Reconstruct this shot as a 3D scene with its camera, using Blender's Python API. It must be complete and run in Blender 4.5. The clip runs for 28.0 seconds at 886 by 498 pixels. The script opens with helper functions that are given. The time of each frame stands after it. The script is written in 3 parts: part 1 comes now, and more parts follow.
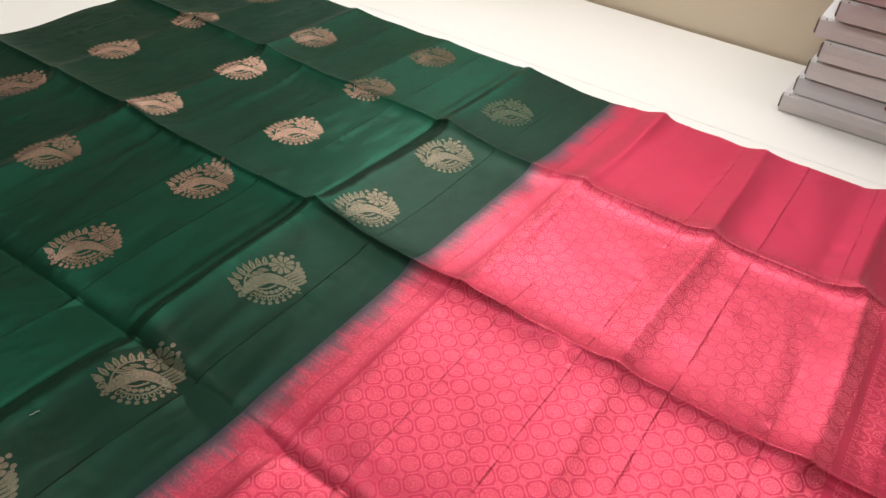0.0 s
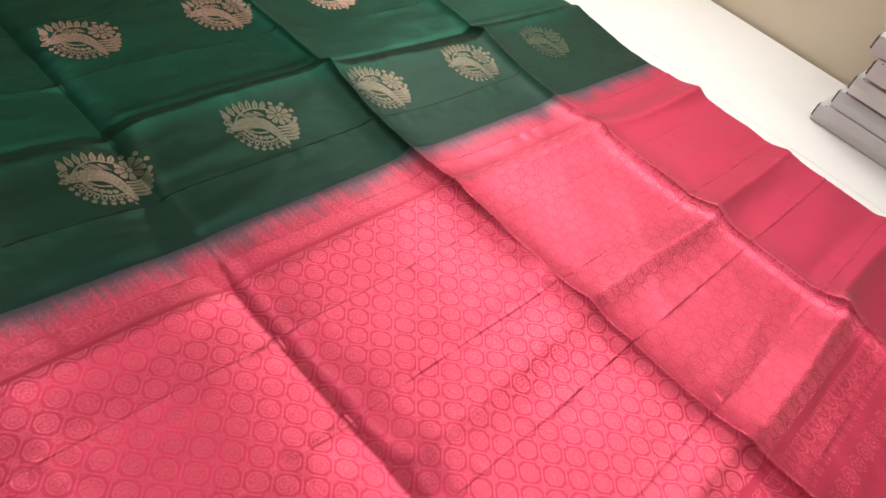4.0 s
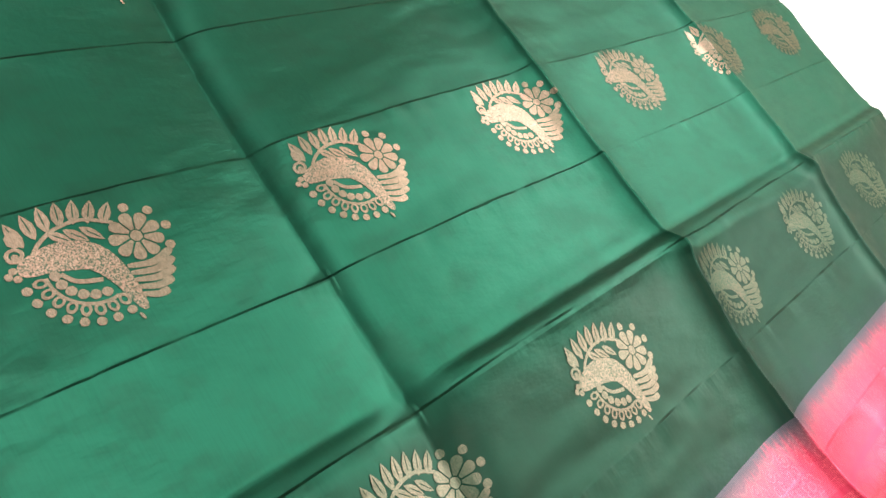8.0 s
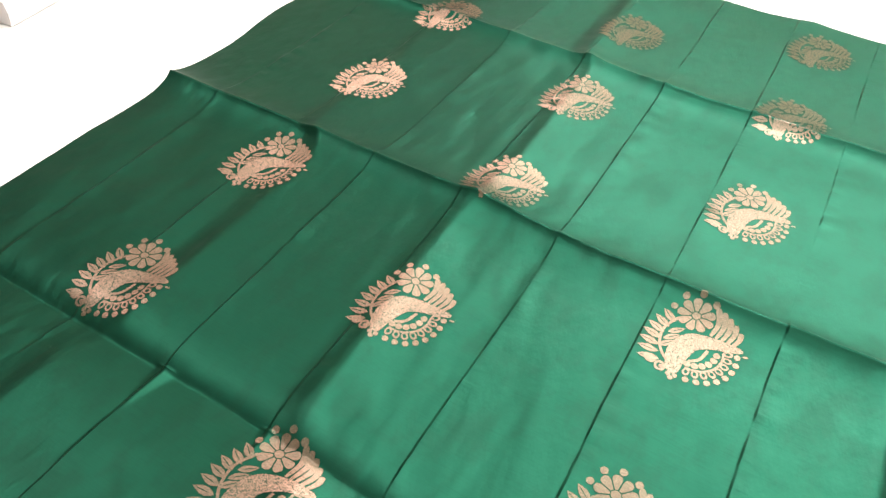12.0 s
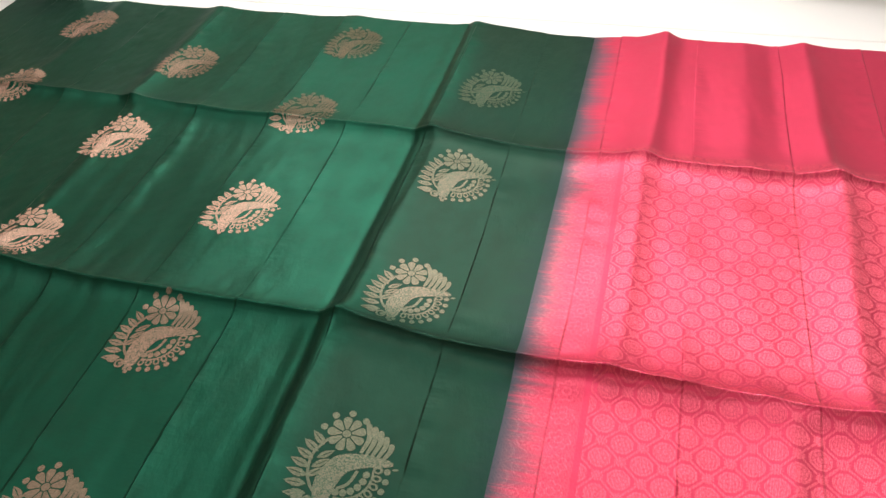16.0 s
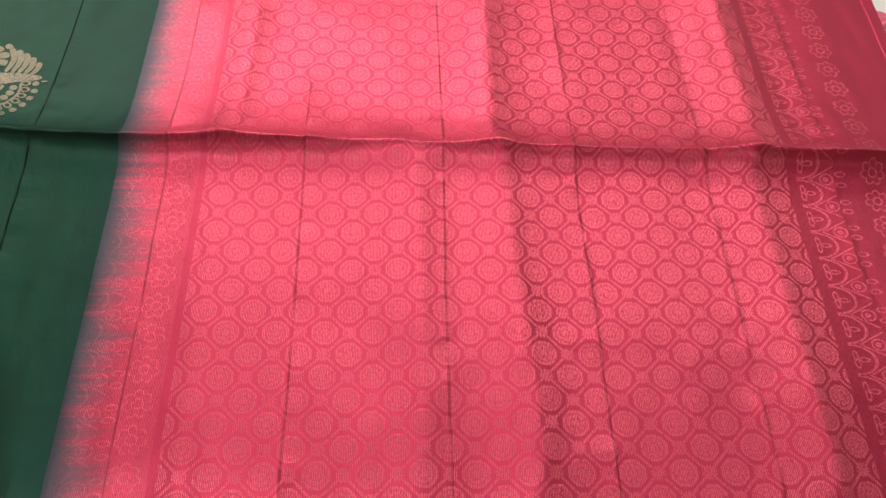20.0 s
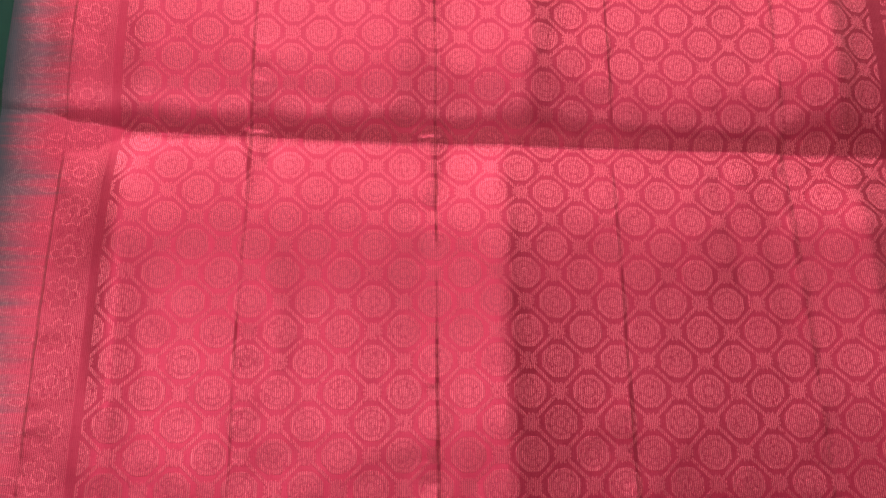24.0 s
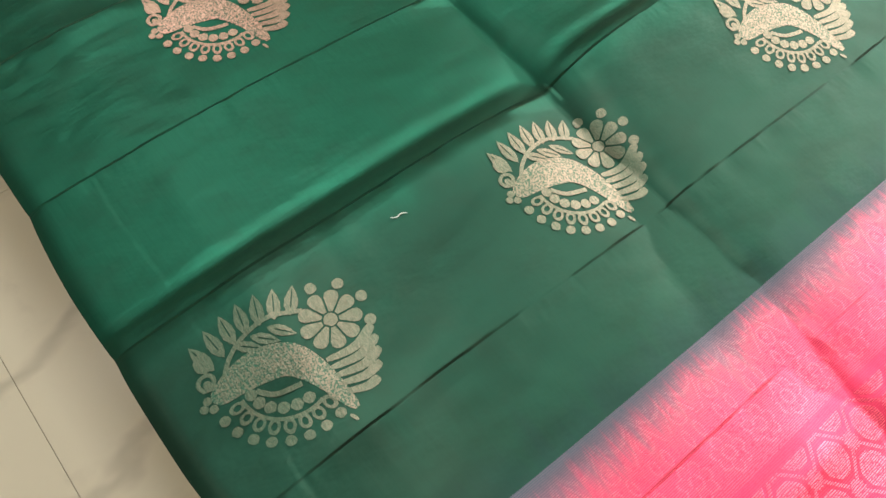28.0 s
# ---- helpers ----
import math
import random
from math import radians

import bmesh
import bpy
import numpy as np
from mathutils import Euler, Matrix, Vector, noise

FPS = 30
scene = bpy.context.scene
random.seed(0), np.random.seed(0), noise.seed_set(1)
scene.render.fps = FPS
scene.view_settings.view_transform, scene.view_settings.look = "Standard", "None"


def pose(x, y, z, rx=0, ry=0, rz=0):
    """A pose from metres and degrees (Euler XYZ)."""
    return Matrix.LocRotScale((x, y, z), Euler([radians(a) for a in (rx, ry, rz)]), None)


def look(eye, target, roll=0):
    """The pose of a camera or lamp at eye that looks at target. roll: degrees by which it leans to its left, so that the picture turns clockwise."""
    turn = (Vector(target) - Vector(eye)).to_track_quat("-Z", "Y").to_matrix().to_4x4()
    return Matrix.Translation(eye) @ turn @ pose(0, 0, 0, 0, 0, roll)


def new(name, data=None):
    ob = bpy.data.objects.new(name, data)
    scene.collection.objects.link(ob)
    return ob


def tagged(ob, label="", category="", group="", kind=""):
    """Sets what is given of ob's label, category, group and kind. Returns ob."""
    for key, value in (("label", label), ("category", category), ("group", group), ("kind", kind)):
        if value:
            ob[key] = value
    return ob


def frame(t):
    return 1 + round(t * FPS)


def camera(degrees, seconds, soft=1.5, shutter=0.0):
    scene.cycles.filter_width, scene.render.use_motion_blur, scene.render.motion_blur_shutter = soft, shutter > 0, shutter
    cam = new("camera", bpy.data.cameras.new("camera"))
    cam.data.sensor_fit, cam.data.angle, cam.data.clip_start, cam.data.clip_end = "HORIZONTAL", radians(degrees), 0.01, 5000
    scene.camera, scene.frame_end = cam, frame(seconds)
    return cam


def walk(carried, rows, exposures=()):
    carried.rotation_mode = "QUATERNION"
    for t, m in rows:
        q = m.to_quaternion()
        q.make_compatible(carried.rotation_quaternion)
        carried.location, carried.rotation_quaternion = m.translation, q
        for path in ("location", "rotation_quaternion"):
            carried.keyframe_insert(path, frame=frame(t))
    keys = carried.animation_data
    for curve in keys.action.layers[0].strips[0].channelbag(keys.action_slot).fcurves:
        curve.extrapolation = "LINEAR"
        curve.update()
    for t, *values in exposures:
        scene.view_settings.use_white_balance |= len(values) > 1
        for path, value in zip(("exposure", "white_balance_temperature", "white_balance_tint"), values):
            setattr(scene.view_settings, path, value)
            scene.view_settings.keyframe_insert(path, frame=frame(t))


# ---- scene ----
cam = camera(59.8, 28.0)
# seconds, x, y, z, and the turn about x, y and z in degrees
ROWS = [
    (0.0, 0.4200, -0.0420, 0.6143, 51.49, -3.83, 34.95),
    (0.5, 0.3979, -0.0501, 0.6169, 50.25, -2.29, 34.88),
    (1.0, 0.5081, -0.0753, 0.6410, 50.79, -2.74, 37.94),
    (1.5, 0.6517, -0.1039, 0.6812, 51.22, -2.30, 41.93),
    (2.0, 0.7227, -0.1624, 0.7352, 53.09, -0.84, 42.22),
    (2.5, 0.7343, -0.1596, 0.7278, 54.63, -1.74, 41.73),
    (4.5, 0.3097, -0.0084, 0.4812, 42.98, -20.58, 47.65),
    (5.0, 0.2291, 0.0252, 0.4471, 40.83, -21.94, 51.66),
    (5.5, 0.1685, 0.0498, 0.4273, 39.07, -22.35, 54.05),
    (6.0, 0.1155, 0.0532, 0.4175, 37.83, -22.82, 53.95),
    (6.5, 0.0305, 0.0465, 0.4106, 36.65, -23.41, 52.60),
    (7.0, -0.0446, 0.0367, 0.4051, 35.27, -24.54, 51.83),
    (7.5, -0.0988, 0.0227, 0.4019, 34.48, -26.24, 51.45),
    (8.0, -0.1437, 0.0109, 0.3982, 34.33, -27.70, 50.91),
    (8.5, -0.1944, 0.0039, 0.3999, 34.79, -28.75, 49.40),
    (9.0, -0.2421, 0.0011, 0.3985, 35.23, -29.21, 48.92),
    (9.5, -0.2804, 0.0022, 0.3971, 35.65, -29.34, 50.06),
    (10.0, -0.3062, 0.0067, 0.3957, 36.57, -28.62, 50.86),
    (10.5, -0.3212, 0.0020, 0.4000, 37.90, -25.41, 48.99),
    (11.0, -0.3398, 0.0112, 0.4084, 40.24, -18.82, 42.94),
    (11.5, -0.3410, 0.0378, 0.4418, 43.24, -10.29, 35.91),
    (12.0, -0.3220, 0.0717, 0.4790, 45.95, -2.41, 29.98),
    (12.5, -0.3015, 0.1014, 0.4995, 47.91, 1.74, 25.43),
    (14.5, -0.1570, 0.1487, 0.5245, 47.28, 3.88, 16.26),
    (15.0, -0.0785, 0.1554, 0.5283, 46.60, 3.60, 15.89),
    (15.5, -0.0013, 0.1537, 0.5310, 46.61, 3.76, 15.45),
    (16.0, 0.0762, 0.1509, 0.5312, 46.61, 3.54, 14.69),
    (16.5, 0.1504, 0.1526, 0.5285, 46.46, 3.08, 12.81),
    (17.0, 0.2040, 0.1652, 0.5331, 46.62, 2.87, 8.39),
    (17.5, 0.2311, 0.1764, 0.5329, 46.46, 1.97, 2.96),
    (18.0, 0.2247, 0.1949, 0.5288, 45.22, -0.11, -0.97),
    (18.5, 0.2102, 0.1999, 0.5253, 42.11, -1.84, -1.80),
    (19.0, 0.2039, 0.2052, 0.5077, 37.60, -2.21, -1.37),
    (19.5, 0.2044, 0.2038, 0.4928, 35.04, -2.34, -1.53),
    (20.0, 0.2058, 0.1826, 0.4636, 31.86, -3.12, -1.49),
    (20.5, 0.2061, 0.1680, 0.4469, 28.72, -3.46, -1.81),
    (22.5, 0.2178, 0.1316, 0.4139, 22.38, -3.40, -1.01),
    (23.0, 0.2192, 0.1148, 0.3968, 19.96, -3.37, -1.07),
    (23.5, 0.2184, 0.0972, 0.3825, 17.30, -3.67, -0.78),
    (24.0, 0.2163, 0.0899, 0.3971, 15.46, -3.72, -0.59),
    (24.5, 0.2163, 0.0848, 0.4203, 14.89, -3.62, -0.61),
    (25.0, 0.2083, 0.0753, 0.4088, 14.98, -4.60, 4.31),
    (25.5, 0.1605, 0.0465, 0.3801, 14.15, -5.92, 18.63),
    (26.0, 0.1198, 0.0230, 0.3598, 15.76, -5.74, 33.78),
    (26.5, 0.0850, 0.0210, 0.3419, 19.19, -5.88, 43.68),
    (27.0, 0.0468, 0.0249, 0.3391, 22.31, -4.80, 49.53),
    (27.5, 0.0247, 0.0246, 0.3404, 24.81, -3.78, 51.87),
    (28.0, 0.0213, 0.0277, 0.3504, 28.32, -2.55, 51.20),
]
EXPOSURES = [(0.0, -0.65), (1.0, -0.4), (2.5, -0.45), (4.5, -0.55), (6.0, -0.12), (7.0, 0.38), (8.0, 0.5), (10.0, 0.5), (12.0, 0.65), (12.5, 0.6), (14.5, 0.45), (16.0, -0.34), (17.5, -0.95), (18.2, -0.95), (19.0, -0.8), (20.5, -0.65), (22.5, -0.7), (25.0, -0.56), (26.0, -0.4), (27.0, 0.05), (28.0, 0.55)]
LIFT = 0.009  # mean height of the cloth over the table
walk(cam, [(t, pose(x, y, z + LIFT, rx, ry, rz)) for t, x, y, z, rx, ry, rz in ROWS], EXPOSURES)

# ---- light: unseen lamps, placed to fit the sheen of the cloth ----
world = bpy.data.worlds.new("world")
scene.world = world
world.use_nodes = True
world.node_tree.nodes["Background"].inputs[0].default_value = (1.0, 0.95, 0.88, 1)
world.node_tree.nodes["Background"].inputs[1].default_value = 0.03


def area_lamp(name, eye, target, sx, sy, watts, colour):
    data = bpy.data.lights.new(name, "AREA")
    data.shape, data.size, data.size_y, data.energy, data.color = "RECTANGLE", sx, sy, watts, colour
    ob = new(name, data)
    ob.matrix_world = look(eye, target)
    return ob


GAP_X0, GAP_X1, GAP_Z0, GAP_Z1 = -0.95, 0.35, 0.69, 1.21  # unseen opening in the wall behind the tables, made for the added lamp
area_lamp("low_back_fill", ((GAP_X0 + GAP_X1) / 2, 1.63, (GAP_Z0 + GAP_Z1) / 2), (-0.35, 0.4, 0.0), GAP_X1 - GAP_X0, GAP_Z1 - GAP_Z0, 26.5, (1.0, 0.99, 0.99))
# added fills without fixtures: pink end, near cloth, left side, wall and carton fronts
area_lamp("high_back_fill", (0.65, 1.42, 1.90), (0.45, 0.6, 0.0), 1.7, 0.2, 20, (1.0, 0.98, 0.98))
area_lamp("overhead_fill", (-0.70, 0.45, 2.72), (-0.70, 0.45, 0.0), 1.2, 0.3, 31, (1.0, 0.98, 0.97))
area_lamp("overhead_fill", (-2.4, 0.4, 2.72), (-2.2, 0.4, 0.0), 1.2, 0.3, 18, (1.0, 0.97, 0.94))
area_lamp("overhead_fill", (0.6, -1.7, 2.72), (0.6, -1.6, 0.0), 1.2, 0.3, 28, (1.0, 0.95, 0.88))


# ---- materials ----
class Nodes:
    """Builds the nodes of one material by short calls."""

    def __init__(self, name):
        self.mat = bpy.data.materials.new(name)
        self.mat.use_nodes = True
        self.t = self.mat.node_tree
        self.bsdf = self.t.nodes["Principled BSDF"]
        self.coord = self.t.nodes.new("ShaderNodeTexCoord")
        self.place = self.coord.outputs["Object"]

    def put(self, socket, v):
        if isinstance(v, (int, float)):
            socket.default_value = v
        elif isinstance(v, tuple):
            socket.default_value = (*v, 1) if len(v) == 3 and len(socket.default_value) == 4 else v
        else:
            self.t.links.new(v, socket)

    def m(self, op, a, b=0.0, c=0.0):
        n = self.t.nodes.new("ShaderNodeMath")
        n.operation = op
        for s, v in zip(n.inputs, (a, b, c)):
            self.put(s, v)
        return n.outputs[0]

    def step(self, v, lo, hi):
        """0 below lo, 1 above hi, smooth between (lo may be above hi)."""
        n = self.t.nodes.new("ShaderNodeMapRange")
        n.interpolation_type = "SMOOTHSTEP"
        flip = lo > hi
        self.put(n.inputs[0], v)
        n.inputs[1].default_value, n.inputs[2].default_value = min(lo, hi), max(lo, hi)
        n.inputs[3].default_value, n.inputs[4].default_value = (1, 0) if flip else (0, 1)
        return n.outputs[0]

    def mix(self, f, a, b):
        n = self.t.nodes.new("ShaderNodeMix")
        n.data_type = "RGBA"
        self.put(n.inputs[0], f)
        self.put(n.inputs[6], a)
        self.put(n.inputs[7], b)
        return n.outputs[2]

    def xyz(self):
        n = self.t.nodes.new("ShaderNodeSeparateXYZ")
        self.t.links.new(self.place, n.inputs[0])
        return n.outputs

    def vec(self, x, y, z=0.0):
        n = self.t.nodes.new("ShaderNodeCombineXYZ")
        for s, v in zip(n.inputs, (x, y, z)):
            self.put(s, v)
        return n.outputs[0]

    def noise(self, scale, detail=2.0, stretch=(1, 1, 1), at=None, rough=0.5):
        mp = self.t.nodes.new("ShaderNodeMapping")
        mp.inputs["Scale"].default_value = stretch
        self.t.links.new(at or self.place, mp.inputs[0])
        n = self.t.nodes.new("ShaderNodeTexNoise")
        n.inputs["Scale"].default_value, n.inputs["Detail"].default_value, n.inputs["Roughness"].default_value = scale, detail, rough
        self.t.links.new(mp.outputs[0], n.inputs["Vector"])
        return n.outputs[0]

    def bump(self, height, strength, distance):
        n = self.t.nodes.new("ShaderNodeBump")
        n.inputs["Strength"].default_value, n.inputs["Distance"].default_value = strength, distance
        self.t.links.new(height, n.inputs["Height"])
        self.t.links.new(n.outputs[0], self.bsdf.inputs["Normal"])

    def done(self, colour, rough=0.5, metal=0.0, **more):
        self.put(self.bsdf.inputs["Base Color"], colour)
        self.put(self.bsdf.inputs["Roughness"], rough)
        self.put(self.bsdf.inputs["Metallic"], metal)
        for k, v in more.items():
            self.put(self.bsdf.inputs[k.replace("_", " ")], v)
        return self.mat

    def cross(self, share, colour, rough, metal, aniso, tangent, spec=0.15):
        """Threads that run the other way, with a gloss of their own, as a share of the surface."""
        b = self.t.nodes.new("ShaderNodeBsdfPrincipled")
        for key, v in (("Base Color", colour), ("Roughness", rough), ("Metallic", metal), ("Anisotropic", aniso), ("Specular IOR Level", spec), ("Tangent", tangent)):
            self.put(b.inputs[key], v)
        if self.bsdf.inputs["Normal"].links:
            self.t.links.new(self.bsdf.inputs["Normal"].links[0].from_socket, b.inputs["Normal"])
        blend = self.t.nodes.new("ShaderNodeMixShader")
        self.put(blend.inputs[0], share)
        self.t.links.new(self.bsdf.outputs[0], blend.inputs[1])
        self.t.links.new(b.outputs[0], blend.inputs[2])
        self.t.links.new(blend.outputs[0], self.t.nodes["Material Output"].inputs["Surface"])


# tangents: the gloss of warp threads (along x) spreads across them along y, that of weft threads along x
WARP, WEFT = (0.0, 1.0, 0.0), (1.0, 0.0, 0.0)


def plain(name, colour, rough=0.5, metal=0.0, vary=0.12, scale=30.0, bump=0.0):
    k = Nodes(name)
    n = k.noise(scale, 4.0)
    n2 = k.noise(scale * 0.12, 2.0)
    f = k.m("ADD", k.m("MULTIPLY", n, 0.5), k.m("MULTIPLY", n2, 0.5))
    lo = tuple(c * (1 - vary) for c in colour)
    hi = tuple(min(1.0, c * (1 + vary)) for c in colour)
    if bump:
        k.bump(n, bump, 0.001)
    return k.done(k.mix(f, lo, hi), rough, metal)


def crease_relief(k, x, y):
    """Fine pressed lines across the cloth, steep on one side, broken along their length."""
    g = k.m("DIVIDE", k.m("ADD", x, 0.87), 0.1008)
    wave = k.m("MULTIPLY", k.m("SUBTRACT", k.noise(9, 2, (0.2, 1, 1)), 0.5), 0.03)
    d = k.m("SUBTRACT", k.m("SUBTRACT", g, k.m("ROUND", g)), wave)
    d = k.m("MULTIPLY", d, k.m("SIGN", k.m("SUBTRACT", 0.19, x)))
    broken = k.step(k.noise(45, 3, (0.3, 1, 1)), 0.38, 0.58)
    return k.m("MULTIPLY", k.m("MULTIPLY", k.step(d, -0.018, 0.0), k.step(d, 0.16, 0.0)), broken)


SILK_ROUGH = 0.41
PITCH_X, PITCH_Y = 0.0318, 0.0310  # lattice repeat


def green_silk():
    k = Nodes("green_silk")
    x, y, z = k.xyz()
    warp = k.noise(60, 3, (1, 14, 1))
    weft = k.noise(60, 3, (14, 1, 1))
    cloud = k.noise(5, 2)
    c = k.mix(cloud, (0.0095, 0.077, 0.044), (0.014, 0.105, 0.063))
    c = k.mix(k.m("MULTIPLY", warp, 0.35), c, (0.009, 0.045, 0.027))
    blotch = k.step(k.noise(34, 4, (1.3, 0.8, 1), rough=0.65), 0.42, 0.68)  # handled, slightly dulled patches
    c = k.mix(k.m("MULTIPLY", blotch, 0.42), c, (0.015, 0.060, 0.036))
    pucker = k.m("MULTIPLY", k.m("MULTIPLY", k.noise(58, 3, (1.5, 0.7, 1), rough=0.6), k.step(k.noise(6.5, 2), 0.36, 0.60)), 1.25)
    teeth = k.m("MULTIPLY", k.m("SUBTRACT", k.noise(30, 3, (0.25, 4, 1)), 0.5), 0.05)
    near = k.step(k.m("ADD", x, teeth), -0.03, 0.004)
    c = k.mix(k.m("MULTIPLY", near, 0.5), c, (0.013, 0.046, 0.052))
    # the last stretch before the pink: brown weft, and its shade mixed into the colour
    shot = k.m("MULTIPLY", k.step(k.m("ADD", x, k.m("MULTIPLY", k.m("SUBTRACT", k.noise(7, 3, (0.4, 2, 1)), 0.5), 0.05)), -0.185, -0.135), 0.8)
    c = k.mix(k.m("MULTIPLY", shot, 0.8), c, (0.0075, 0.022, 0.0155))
    fine = k.step(k.noise(900, 1, (0.06, 1.0, 1)), 0.5, 0.75)
    c = k.mix(k.m("MULTIPLY", fine, 0.12), c, (0.005, 0.040, 0.025))
    line = crease_relief(k, x, y)
    # the near border was once turned under: a broken pressed line along it
    edge = k.m("ADD", y, k.m("MULTIPLY", k.m("SUBTRACT", k.noise(30, 3), 0.5), 0.006))
    turned = k.m("MULTIPLY", k.m("MULTIPLY", k.step(edge, 0.038, 0.0345), k.step(edge, 0.016, 0.033)), k.m("MULTIPLY", k.step(k.noise(38, 3, (1, 0.2, 1)), 0.38, 0.58), 0.35))
    k.bump(k.m("ADD", k.m("MULTIPLY", k.m("ADD", warp, weft), 0.045), k.m("ADD", k.m("ADD", pucker, turned), k.m("MULTIPLY", line, 0.5))), 0.6, 0.0010)
    rough = k.m("ADD", 0.38, k.m("ADD", k.m("MULTIPLY", k.noise(16, 4, (1.0, 0.6, 1), rough=0.6), 0.10), k.m("MULTIPLY", blotch, 0.05)))
    k.done(c, rough, 0.88, Anisotropic=0.65, Specular_IOR_Level=0.12, Tangent=k.vec(*WARP))
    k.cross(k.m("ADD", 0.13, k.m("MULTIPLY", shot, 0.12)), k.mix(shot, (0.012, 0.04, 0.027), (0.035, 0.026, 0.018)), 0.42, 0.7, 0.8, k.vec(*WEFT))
    return k.mat


def pink_silk():
    """The pallu: feathered start, rows of small figures, lattice of octagons with flowers, floral border, plain end."""
    k = Nodes("pink_silk")
    x, y, z = k.xyz()
    m, step = k.m, k.step
    warp = k.noise(60, 3, (1, 14, 1))
    weft = k.noise(60, 3, (14, 1, 1))
    # lattice: flowers framed by thin octagons with star knots between
    u, v = m("DIVIDE", x, PITCH_X), m("DIVIDE", y, PITCH_Y)
    a, b = m("ADD", u, v), m("SUBTRACT", u, v)
    fa = m("SUBTRACT", a, m("ROUND", a))
    fb = m("SUBTRACT", b, m("ROUND", b))
    aa, ab = m("ABSOLUTE", fa), m("ABSOLUTE", fb)
    r = m("SQRT", m("ADD", m("MULTIPLY", fa, fa), m("MULTIPLY", fb, fb)))
    ang = m("ARCTAN2", fa, fb)
    petal = m("ABSOLUTE", m("COSINE", m("MULTIPLY", ang, 4.0)))
    plate = m("MAXIMUM", m("MAXIMUM", aa, ab), m("MULTIPLY", m("ADD", aa, ab), 0.70))
    flower = step(m("ADD", plate, m("MULTIPLY", petal, -0.012)), 0.380, 0.362)
    gap = m("MULTIPLY", step(petal, 0.30, 0.12), m("MULTIPLY", step(r, 0.10, 0.13), step(r, 0.30, 0.27)))
    ring = m("MULTIPLY", step(r, 0.105, 0.125), step(r, 0.165, 0.145))
    rim = m("MULTIPLY", step(r, 0.255, 0.275), step(r, 0.315, 0.295))
    carved = m("MAXIMUM", gap, m("MULTIPLY", m("MAXIMUM", ring, rim), 0.8))
    flower = m("MULTIPLY", flower, m("SUBTRACT", 1.0, m("MULTIPLY", carved, 0.65)))
    line = step(m("MAXIMUM", aa, ab), 0.452, 0.466)
    ka, kb = m("SUBTRACT", 0.5, aa), m("SUBTRACT", 0.5, ab)
    kr = m("SQRT", m("ADD", m("MULTIPLY", ka, ka), m("MULTIPLY", kb, kb)))
    spike = m("ABSOLUTE", m("COSINE", m("MULTIPLY", m("ARCTAN2", ka, kb), 6.0)))
    knot = step(m("SUBTRACT", kr, m("ADD", 0.165, m("MULTIPLY", spike, 0.05))), 0.012, -0.012)
    lattice = m("MAXIMUM", flower, m("MULTIPLY", m("MAXIMUM", line, knot), 0.85))
    inside = m("MULTIPLY", m("MULTIPLY", step(x, 0.0655, 0.0665), step(x, 0.5035, 0.5025)), step(y, 0.021, 0.024))

    # vine borders: scallops with a leaf fan, small buds, outlined rosettes
    def cell(x0, shift):
        g = m("ADD", m("DIVIDE", y, 0.0226), shift)
        return m("DIVIDE", m("SUBTRACT", x, x0), 0.0113), m("MULTIPLY", m("SUBTRACT", g, m("ROUND", g)), 2.0)

    def stroke(d, w):
        return step(m("ABSOLUTE", d), w, w * 0.55)

    def oval(px, py, cx, cy, rx, ry):
        dx, dy = m("DIVIDE", m("SUBTRACT", px, cx), rx), m("DIVIDE", m("SUBTRACT", py, cy), ry)
        return m("SQRT", m("ADD", m("MULTIPLY", dx, dx), m("MULTIPLY", dy, dy))), dx, dy

    def vine(x0, rose):
        px, py = cell(x0, 0.0)
        q, dx, dy = oval(px, py, 0.0, 0.0, 1.5, 0.94)
        out = m("MULTIPLY", stroke(m("SUBTRACT", q, 1.0), 0.085), step(px, -0.3, -0.1))
        leaf, dx, dy = oval(px, m("ABSOLUTE", py), 0.22, 0.26, 0.20, 0.34)
        out = m("MAXIMUM", out, stroke(m("SUBTRACT", leaf, 0.8), 0.30))
        bud, dx, dy = oval(px, py, 0.72, 0.0, 0.40, 0.17)
        out = m("MAXIMUM", out, stroke(m("SUBTRACT", bud, 0.8), 0.32))
        px, py = cell(x0, 0.5)
        stem = m("MULTIPLY", stroke(m("SUBTRACT", m("ABSOLUTE", py), m("MULTIPLY", m("SUBTRACT", px, 0.8), 0.5)), 0.08), m("MULTIPLY", step(px, 0.6, 0.8), step(px, 2.6, 2.4)))
        out = m("MAXIMUM", out, stem)
        bud, dx, dy = oval(px, py, 2.0, 0.0, 0.52, 0.42)
        out = m("MAXIMUM", out, stroke(m("SUBTRACT", bud, 0.85), 0.16))
        bud, dx, dy = oval(px, py, 1.95, 0.0, 0.22, 0.20)
        out = m("MAXIMUM", out, step(bud, 1.0, 0.8))
        leaf, dx, dy = oval(px, m("ABSOLUTE", py), 3.0, 0.36, 0.42, 0.20)
        out = m("MAXIMUM", out, stroke(m("SUBTRACT", leaf, 0.8), 0.26))
        px, py = cell(x0 + rose, 0.25)
        q, dx, dy = oval(px, py, 0.0, 0.0, 0.92, 0.86)
        th = m("ARCTAN2", dx, dy)
        pet = m("ABSOLUTE", m("COSINE", m("MULTIPLY", th, 3.5)))
        out = m("MAXIMUM", out, stroke(m("SUBTRACT", q, m("ADD", 0.66, m("MULTIPLY", pet, 0.26))), 0.10))
